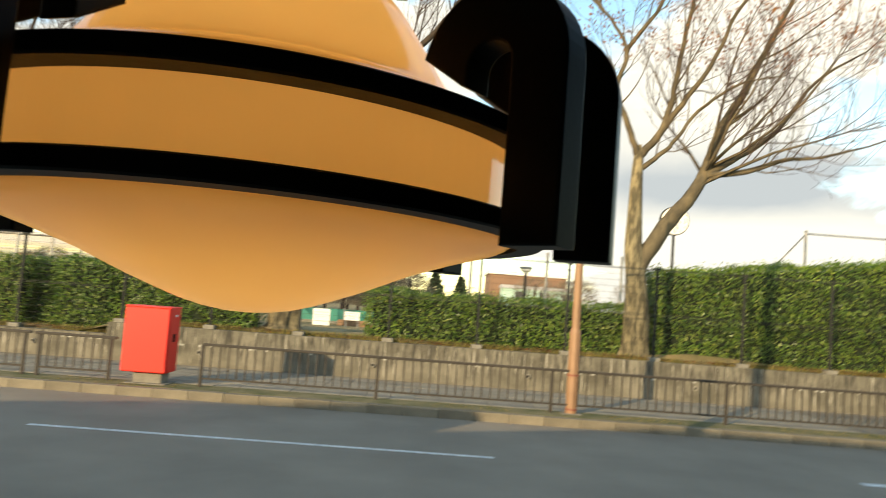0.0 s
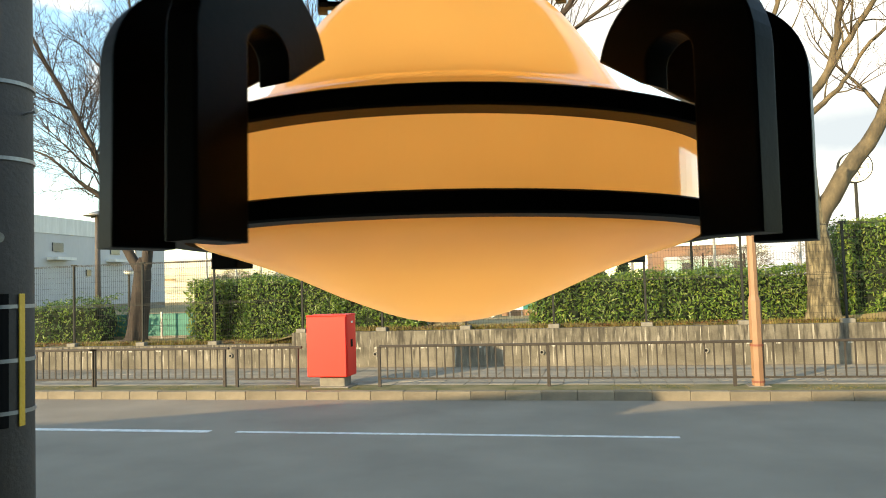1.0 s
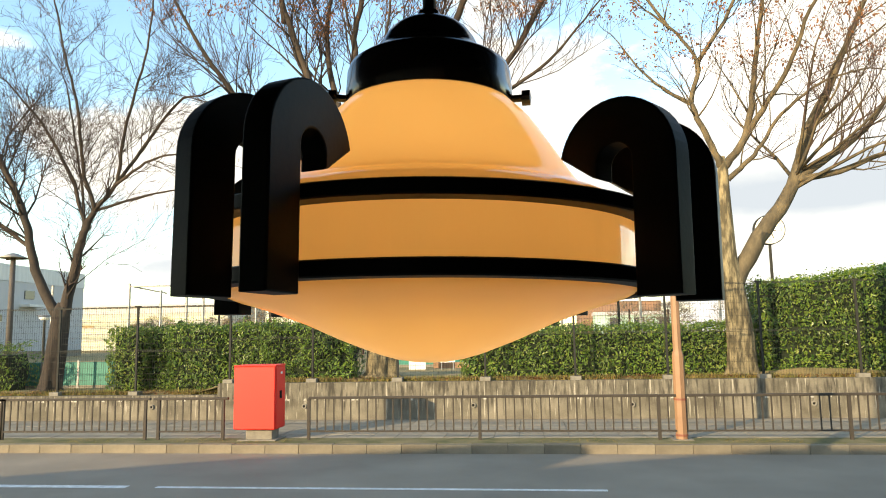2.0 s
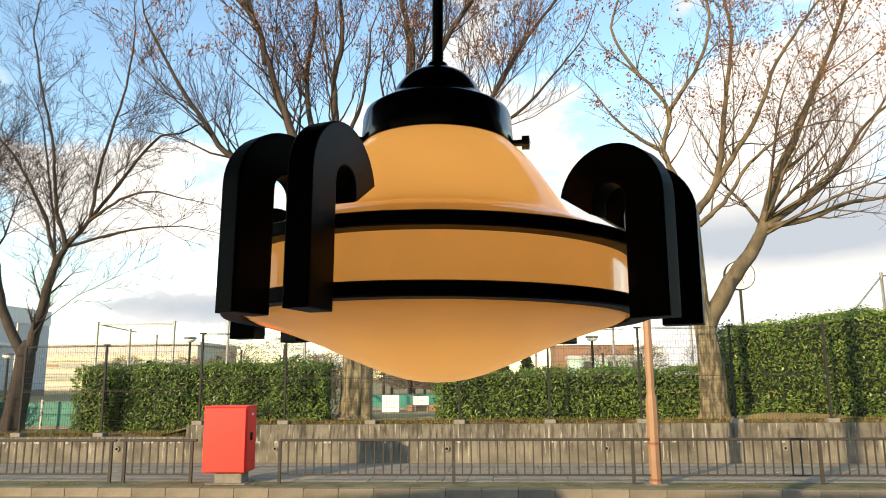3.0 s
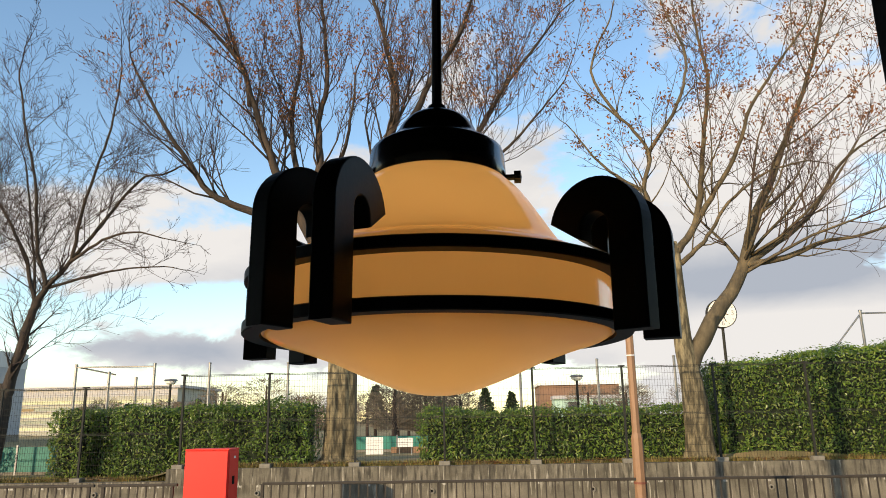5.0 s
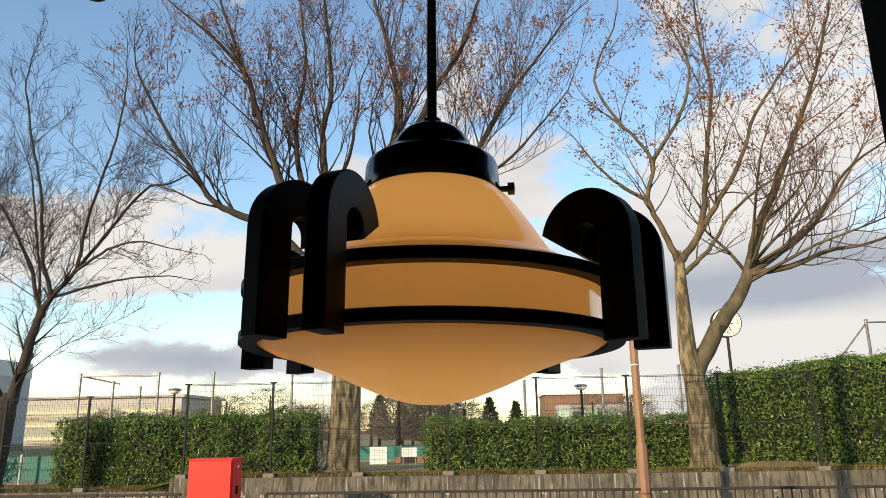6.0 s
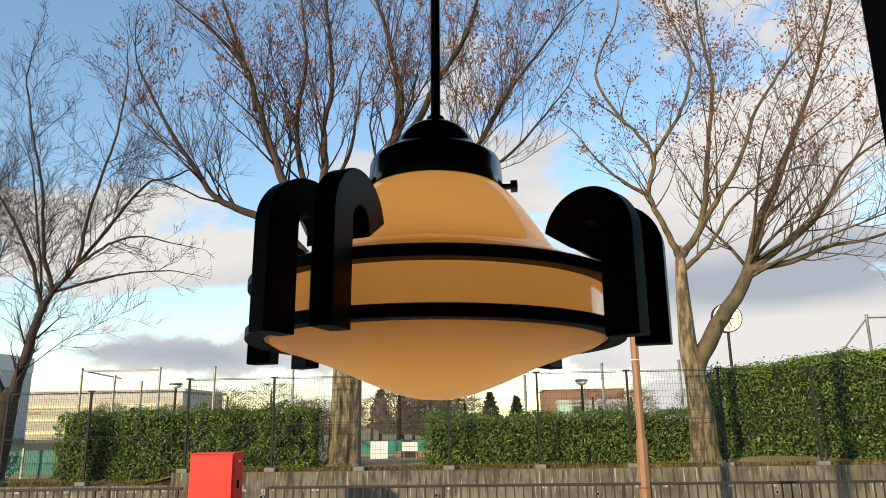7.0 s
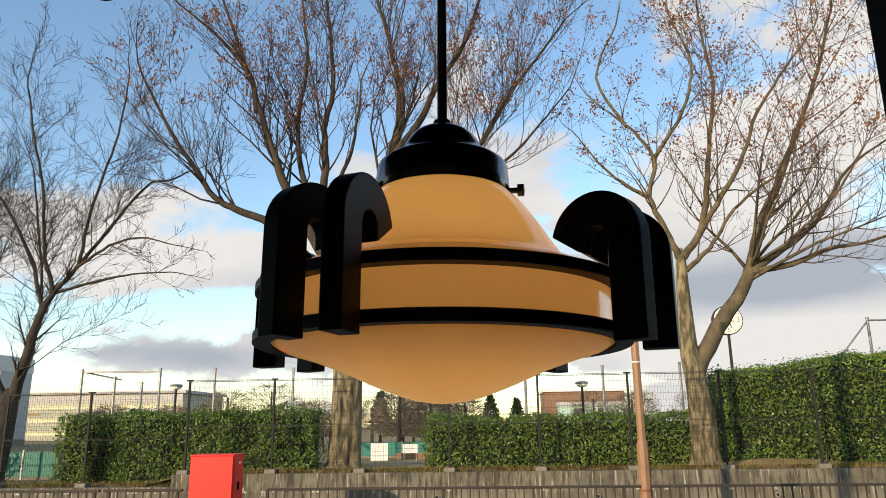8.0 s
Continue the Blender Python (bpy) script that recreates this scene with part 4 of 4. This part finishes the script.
def grey_hall():
    t = thing("grey_hall", (-37.2, 60.0, 0.7), "large grey clad hall with a pale upper edge", "building", turn=-90)
    far = 32
    part("wall", box(0, -14, -0.5, far, 0, 6.0), M["clad"], t)
    part("parapet", box(-0.05, -14.05, 6.0, far + 0.05, 0.05, 7.25), M["clad_top"], t, "pale ribbed parapet")
    for x in (6.5, 13.0, 19.5, 26.0):
        w = part("window", box(x, 0.0, 4.7, x + 1.1, 0.08, 5.35), M["glass_dark"], t)
        part("canopy", box(x - 0.4, 0.001, 4.05, x + 1.6, 0.9, 4.25), M["clad_top"], w)
    for x in (10.0, 17.0, 23.0):
        part("vent", box(x, 0.0, 2.9, x + 0.5, 0.08, 3.4), M["glass_dark"], t)
    part("plinth", box(0.02, 0.0, -0.5, far, 0.04, 0.6), M["block"], t)


grey_hall()


def brown_building():
    t = thing("brown_building", (12.0, 80.0, 0.9), "low brown brick building with a white roof edge", "building")
    part("wall", box(-4.2, 0, -0.5, 4.3, 8, 4.45), M["brown"], t)
    part("roof", box(-4.4, -0.3, 4.45, 4.5, 8.3, 4.75), M["white"], t, "white roof edge")
    lean = part("porch", box(-3.0, -3.0, -0.5, 4.9, -0.001, 2.9), M["mint"], t, "pale green glazed porch")
    part("porch_roof", box(-3.1, -3.2, 2.9, 5.0, -0.001, 3.25), M["clad"], lean, "grey porch roof")
    for i in range(6):
        part("pane", box(-2.8 + 1.25 * i, -3.05, 0.4, -1.75 + 1.25 * i, -3.001, 2.6), M["glass_dark"] if i % 2 else M["mint"], lean)


brown_building()


def far_tree(kind, x, y, h, seed):
    rng = random.Random(seed)
    t = thing("pine_tree" if kind == "pine" else "far_bare_tree", (x, y, 0.85), "dark green pine far off in the park" if kind == "pine" else "bare brown winter tree in the park", "tree", "far park trees")
    part("trunk", lathe([(0.0, -0.1), (0.12, -0.1), (0.05, h * 0.9), (0, h * 0.9)], 7), M["twig"], t)
    v, f = [], []
    for _ in range(900 if kind == "pine" else 1100):
        if kind == "pine":
            k = rng.random()
            tier = (k * 6) % 1.0
            z = h * (0.25 + 0.75 * k)
            r = h * 0.30 * (1 - k) * (1.15 - 0.5 * tier) * rng.random() ** 0.4
        else:
            z, r = h * rng.uniform(0.25, 1.0), 0
            r = h * 0.45 * math.sqrt(max(0, 1 - ((z / h - 0.6) / 0.42) ** 2)) * rng.random() ** 0.5
        a = rng.uniform(0, 6.283)
        c = Vector((r * math.cos(a), r * math.sin(a), z))
        d = (Vector((math.cos(a), math.sin(a), 0.5 if kind != "pine" else -0.1)) + Vector((rng.gauss(0, 0.4), rng.gauss(0, 0.4), rng.gauss(0, 0.4)))).normalized()
        e = d.cross(Vector((rng.gauss(0, 1), rng.gauss(0, 1), rng.gauss(0, 1)))).normalized()
        s, w = (0.26, 0.07) if kind == "pine" else (0.42, 0.012)
        i = len(v)
        v.extend((c - e * w, c + e * w, c + d * s + e * w * 0.4, c + d * s - e * w * 0.4))
        f.append((i, i + 1, i + 2, i + 3))
    ob = new("crown", flats("crown", v, f, M["pine"] if kind == "pine" else M["far_twig"]))
    ob.parent = t
    tagged(ob, kind="stuff")


for k in range(16):
    far_tree("bare", -27 + 1.75 * k + 0.6 * math.sin(5 * k), 52 + 4 * math.sin(3.1 * k), 2.4 + 0.6 * math.sin(2.3 * k), 40 + k)
for args in (("pine", 1.9, 55, 3.3, 1), ("pine", 3.9, 56, 3.0, 2), ("pine", -6.2, 54, 3.6, 3), ("pine", -4.9, 57, 3.2, 4), ("pine", -22, 60, 3.0, 5),
             ("bare", -2.6, 36, 2.5, 6), ("bare", -1.2, 35, 2.3, 7), ("bare", -0.2, 38, 2.6, 8), ("bare", -10.2, 40, 3.4, 9), ("bare", -13.4, 42, 3.2, 10),
             ("bare", -1.8, 30, 2.6, 21), ("bare", -0.6, 31, 2.4, 22), ("bare", 0.8, 33, 2.2, 23), ("bare", 9.5, 40, 2.6, 11), ("bare", 8.0, 44, 2.8, 12), ("bare", -8.2, 40, 2.4, 13), ("bare", 14.0, 60, 3.5, 14), ("bare", 19.0, 64, 3.6, 15), ("pine", -33, 70, 3.0, 16), ("pine", -29, 72, 3.2, 17)):
    far_tree(*args)


def parked_van(x, y, label):
    t = thing("parked_van", (x, y, 0.72), label, "van", "far parked vans")
    bm = box(-2.0, -0.8, 0.35, 2.0, 0.8, 1.25, 0.08)
    box(-1.9, -0.75, 1.2, 1.3, 0.75, 1.85, 0.12, bm=bm)
    part("body", bm, M["white"], t)
    part("side_window", box(-1.6, -0.765, 1.32, 1.1, -0.745, 1.68), M["glass_dark"], t)
    for sx in (-1.25, 1.25):
        bm = lathe([(0.0, -0.1), (0.33, -0.1), (0.33, 0.1), (0.0, 0.1)], 20)
        bm.transform(Matrix.Translation((sx, -0.76, 0.33)) @ Matrix.Rotation(radians(90), 4, "X"))
        part("wheel", bm, M["dark"], t)


parked_van(-31.0, 66.0, "white van parked beyond the teal fence")
parked_van(-25.5, 67.0, "white van parked far off by the pale building")


# ---- utility pole at the near kerb ----
def utility_pole():
    t = thing("utility_pole", (-0.462, 2.6, 0.15), "dark concrete utility pole with steel bands and a yellow guard", "pole")
    part("shaft", lathe([(0.0, -0.2), (0.150, -0.2), (0.140, 3.0), (0.110, 9.0), (0.0, 9.0)], 40), M["concrete_pole"], t, smooth=True)
    for z in (1.36, 1.57, 1.79, 2.40, 2.72):
        part("steel_band", lathe([(0.139, z), (0.1495, z), (0.1495, z + 0.016), (0.139, z + 0.016)], 40, closed=True), M["steel"], t, "thin steel strap")
    bm = bmesh.new()
    tube(bm, [Vector((0.13, 0, 2.60)), Vector((0.205, -0.01, 2.61))], [0.006, 0.006], 8)
    tube(bm, [Vector((0.20, -0.01, 2.61)), Vector((0.212, -0.01, 2.61))], [0.012, 0.012], 8)
    part("step_bolt", bm, M["steel"], t, "steel climbing bolt")
    bm = bmesh.new()
    arc = [radians(-92 + 8 * i) for i in range(9)]
    rows = [[bm.verts.new((r * math.cos(a), r * math.sin(a), z)) for a in arc] for r, z in ((0.1462, 1.31), (0.1492, 1.31), (0.1492, 1.85), (0.1462, 1.85))]
    for k in range(4):
        u, w = rows[k], rows[(k + 1) % 4]
        for i in range(len(arc) - 1):
            bm.faces.new((u[i], u[i + 1], w[i + 1], w[i]))
    bmesh.ops.recalc_face_normals(bm, faces=bm.faces)
    part("guard_sheet", bm, M["dark"], t, "dark ribbed guard sheet")
    part("guard_edge", box(0.146, -0.036, 1.31, 0.152, -0.006, 1.85, 0.002), M["yellow"], t, "yellow guard edge")
    bm = lathe([(0.0, 0.0), (0.022, 0.0), (0.022, 0.003), (0.0, 0.003)], 20)
    bm.transform(Matrix.Translation((0.107, -0.097, 2.08)) @ Matrix.Rotation(radians(48), 4, "Z") @ Matrix.Rotation(radians(90), 4, "X"))
    part("marker", bm, M["block"], t, "small round pale tag")


utility_pole()


# ---- the shelter round the camera ----
def shelter():
    single("ceiling", box(-4.0, -2.2, 2.80, 3.4, 1.03, 2.84), M["dark"], "dark timber ceiling of the open shelter", "ceiling", kind="structure")
    single("wall_east", box(2.395, 0.46, 0.15, 3.25, 0.56, 2.80), M["dark"], "dark timber jamb at the opening", "wall", kind="structure")
    single("wall_side", box(3.25, -2.2, 0.15, 3.40, 1.0, 2.80), M["dark"], "dark timber side wall", "wall", kind="structure")
    single("wall_west", box(-4.0, -2.2, 0.15, -3.85, 1.0, 2.80), M["dark"], "dark timber side wall", "wall", kind="structure")
    # added rear wall, out of view; its stepped roofline is shaped to shade the road
    bm = bmesh.new()
    prof = [(-40.0, 0.0), (30.0, 0.0), (30.0, 4.42), (-4.6, 4.42), (-5.7, 4.28), (-7.55, 3.90), (-7.75, 4.52), (-9.3, 4.50), (-12.6, 4.22), (-15.0, 3.62), (-40.0, 3.0)]
    lo = [bm.verts.new((x, -2.5, z)) for x, z in prof]
    hi = [bm.verts.new((x, -2.2, z)) for x, z in prof]
    bm.faces.new(lo)
    bm.faces.new(hi[::-1])
    for i in range(len(prof)):
        j = (i + 1) % len(prof)
        bm.faces.new((lo[j], lo[i], hi[i], hi[j]))
    bmesh.ops.recalc_face_normals(bm, faces=bm.faces)
    single("wall_rear", bm, M["plaster"], "unseen plaster rear wall added to shade the road", "wall", kind="structure")
    t = thing("ceiling_spotlight", (1.272, 0.95, 2.80), "small dark ceiling spotlight", "lamp")
    part("housing", lathe([(0.0, 0.0), (0.028, 0.0), (0.030, -0.070), (0.022, -0.082), (0.0, -0.084)], 24), M["black"], t, smooth=True)


shelter()


# ---- the pendant lamp ----
def pendant():
    t = thing("pendant_lamp", (1.9248, 0.4522, 0.0), "amber opal glass pendant lamp with black rings and hooked brackets", "lamp")
    t.matrix_basis = Matrix.Translation((1.9248, 0.4522, 2.0)) @ Matrix.Rotation(-0.0127, 4, "X") @ Matrix.Rotation(0.0086, 4, "Y")
    z0 = 2.0

    def P(rows):
        return [(r, z - z0) for r, z in rows]

    upper = [(0.058, 2.150), (0.0635, 2.1425), (0.070, 2.1365), (0.0765, 2.1295), (0.083, 2.1205), (0.090, 2.110), (0.0955, 2.1015), (0.101, 2.0925), (0.106, 2.085), (0.110, 2.0795), (0.1135, 2.0755), (0.118, 2.0725), (0.124, 2.0705), (0.131, 2.0680), (0.138, 2.0640), (0.144, 2.0590), (0.1475, 2.0540)]
    part("upper_glass", lathe(P(upper) + [(r - 0.003, z - z0 - 0.001) for r, z in upper[::-1]], 128, closed=True), M["opal"], t, "amber opal glass bell", smooth=True)
    part("glass_band", lathe(P([(0.148, 2.0535), (0.148, 2.006), (0.145, 2.006), (0.145, 2.0535)]), 128, closed=True), M["opal"], t, "amber opal glass band", smooth=False)
    bowl = [(0.1455, 2.0058), (0.1435, 2.0032), (0.139, 2.0009), (0.132, 1.9985), (0.124, 1.9963), (0.113, 1.9928), (0.104, 1.9896), (0.096, 1.9868), (0.088, 1.9838), (0.076, 1.9784), (0.064, 1.9731), (0.050, 1.9676), (0.036, 1.9625), (0.024, 1.9592), (0.012, 1.9573)]
    part("glass_bowl", lathe(P(bowl + [(0.0, 1.9567), (0.0, 1.960)] + [(max(r - 0.002, 0.001), z + 0.003) for r, z in bowl[::-1]]), 128, closed=True), M["opal"], t, "amber opal glass bowl", smooth=True)
    for a, b in ((2.0457, 2.0548), (2.0040, 2.0136)):
        part("ring", lathe(P([(0.1495, a), (0.1625, a), (0.1636, a + 0.001), (0.1636, b - 0.001), (0.1625, b), (0.1495, b)]), 128, closed=True), M["black"], t, "black ring")
    part("cap", lathe(P([(0.0, 2.1500), (0.0618, 2.1442), (0.0627, 2.1450), (0.0620, 2.1560), (0.0612, 2.1690), (0.0595, 2.1740), (0.0550, 2.1775), (0.0480, 2.1812), (0.0420, 2.1850), (0.0392, 2.1875), (0.0378, 2.1900), (0.0368, 2.1925), (0.0345, 2.1975), (0.0300, 2.2040), (0.0240, 2.2090), (0.0160, 2.2130), (0.0060, 2.2148), (0.0, 2.2150)]), 96), M["black_metal"], t, "glossy black metal cap", smooth=True)
    part("rod", lathe(P([(0.0, 2.214), (0.0047, 2.214), (0.0047, 2.82), (0.0, 2.82)]), 16), M["black_metal"], t, "thin black rod", smooth=True)
    part("rod_collar", lathe(P([(0.0, 2.213), (0.010, 2.213), (0.0085, 2.2205), (0.0, 2.2215)]), 24), M["black_metal"], t, smooth=True)
    for a in (-4, 116, 200):
        bm = lathe([(0, 0.058), (0.0028, 0.058), (0.0028, 0.0695), (0.0058, 0.0695), (0.0058, 0.0755), (0.0, 0.0765)], 12)
        bm.transform(Matrix.Translation((0, 0, 2.1480 - z0)) @ Matrix.Rotation(radians(a), 4, "Z") @ Matrix.Rotation(radians(90), 4, "Y"))
        part("thumb_screw", bm, M["black_metal"], t, "small black screw")
    bulb = new("bulb", bpy.data.lights.new("bulb", "POINT"))
    bulb.data.energy, bulb.data.shadow_soft_size, bulb.data.color = 0.53, 0.04, (1.0, 0.93, 0.82)
    bulb.parent = t
    bulb.location = (0, 0, 0.06)
    # hooked brackets: an upright plate that arches over the upper ring
    outer, inner, top, foot, tip, w = 0.199, 0.1232, 2.1106, 1.9951, 2.0807, 0.0268
    rad = (outer - inner) / 2
    mid, cz = (outer + inner) / 2, top - rad
    prof = [(outer, foot)]
    n = 20
    end = math.pi - math.asin((tip - cz) / rad)
    prof += [(mid + rad * math.cos(end * i / n), cz + rad * math.sin(end * i / n)) for i in range(n + 1)]
    r2 = rad - w
    prof += [(mid - r2 - 0.004, tip - 0.0150), (mid - r2, tip - 0.0165)]
    prof += [(mid + r2 * math.cos(math.pi * i / n), cz + r2 * math.sin(math.pi * i / n)) for i in range(n, -1, -1)]
    prof += [(outer - w, foot)]
    half = 0.0083
    bm = bmesh.new()
    left = [bm.verts.new((r, -half, z - z0)) for r, z in prof]
    right = [bm.verts.new((r, half, z - z0)) for r, z in prof]
    bm.faces.new(left)
    bm.faces.new(right[::-1])
    for i in range(len(prof)):
        j = (i + 1) % len(prof)
        bm.faces.new((left[j], left[i], right[i], right[j]))
    bmesh.ops.recalc_face_normals(bm, faces=bm.faces)
    rim = [e for e in bm.edges if len(e.link_faces) == 2 and any(len(f.verts) > 10 for f in e.link_faces)]
    bmesh.ops.bevel(bm, geom=rim, offset=0.0012, segments=2, affect="EDGES", profile=0.5)
    hook = mesh("bracket", bm, M["black"])
    for a in (-17.5, -32.8, 51.3, 70.6, -109.5, -128.0, 143.5, 161.5):
        ob = new("bracket", hook)
        ob.parent = t
        ob.rotation_euler = (0, 0, radians(a - 90))
        tagged(ob, "black hooked bracket plate")


pendant()


# ---- small growth along the bank and kerb ----
def tufts():
    rng = random.Random(5)
    v, f = [], []

    def blade(x, y, z, h):
        a = rng.uniform(0, 6.283)
        d = Vector((math.cos(a), math.sin(a), 0)) * 0.011
        tip = Vector((x + rng.gauss(0, 0.04), y + rng.gauss(0, 0.04), z + h))
        i = len(v)
        v.extend((Vector((x, y, z)) - d, Vector((x, y, z)) + d, tip))
        f.append((i, i + 1, i + 2))

    for _ in range(22000):
        x = rng.uniform(-14, 14)
        top = LOW_TOP if x < STEP_X else WALL_TOP
        y = 16.36 + abs(rng.gauss(0, 0.35))
        if noise.noise(Vector((x * 0.8, y * 2, 3))) > -0.15:
            blade(x, y, top - 0.03, rng.uniform(0.05, 0.17))
    for _ in range(6000):
        x = rng.uniform(-14, 14)
        if noise.noise(Vector((x * 0.5, 1.3, 7))) > -0.05:
            blade(x, rng.uniform(12.55, 13.0), 0.145, rng.uniform(0.008, 0.03))
    single_ob = new("grass_tufts", flats("grass_tufts", v, f, M["grass"]))
    tagged(single_ob, "short dry yellow-green grass along the wall and kerb", "grass", kind="stuff")
    v2, f2 = [], []
    for _ in range(5000):
        x = rng.uniform(-13, 13)
        top = LOW_TOP if x < STEP_X else WALL_TOP
        p = Vector((x, 16.38 + abs(rng.gauss(0, 0.4)), top + 0.01 + rng.random() * 0.06))
        a = Vector((rng.gauss(0, 1), rng.gauss(0, 1), rng.gauss(0, 0.3))).normalized()
        e = a.cross(Vector((rng.gauss(0, 0.4), rng.gauss(0, 0.4), 1))).normalized()
        s = rng.uniform(0.02, 0.04)
        i = len(v2)
        v2.extend((p - a * s, p + e * s * 0.5, p + a * s, p - e * s * 0.5))
        f2.append((i, i + 1, i + 2, i + 3))
    ob = new("fallen_leaves", flats("fallen_leaves", v2, f2, M["dead"]))
    tagged(ob, "brown fallen leaves lying on the bank", "leaves", kind="stuff")


tufts()


# ---- kerb stones and paving slabs ----
def kerb_and_paving():
    k = thing("kerb", (0, KERB_Y, 0), "worn pale concrete kerb stones", "kerb", kind="structure")
    me = mesh("kerb_stone", box(-0.2985, -0.08, -0.2, 0.2985, 0.10, 0.15, 0.012), M["kerb"])
    for i in range(-45, 46):
        ob = new("kerb_stone", me)
        ob.parent = k
        ob.location = (0.6 * i + 0.1, 0, random.uniform(-0.004, 0.004))
    p = thing("pavement", (0, 0, 0.15), "grey pink paving slabs with dark joints", "pavement", kind="structure")
    s = 0.45
    me = mesh("slab", box(-s / 2 + 0.006, -s / 2 + 0.006, -0.04, s / 2 - 0.006, s / 2 - 0.006, 0.0), M["paving"])
    n = 0
    for j in range(7):
        y = 13.15 + s / 2 + j * s
        if y + s / 2 > WALL_Y:
            break
        for i in range(-22, 22):
            ob = new("slab", me)
            ob.parent = p
            ob.location = (i * s + 0.2, y, random.uniform(-0.003, 0.002))


kerb_and_paving()
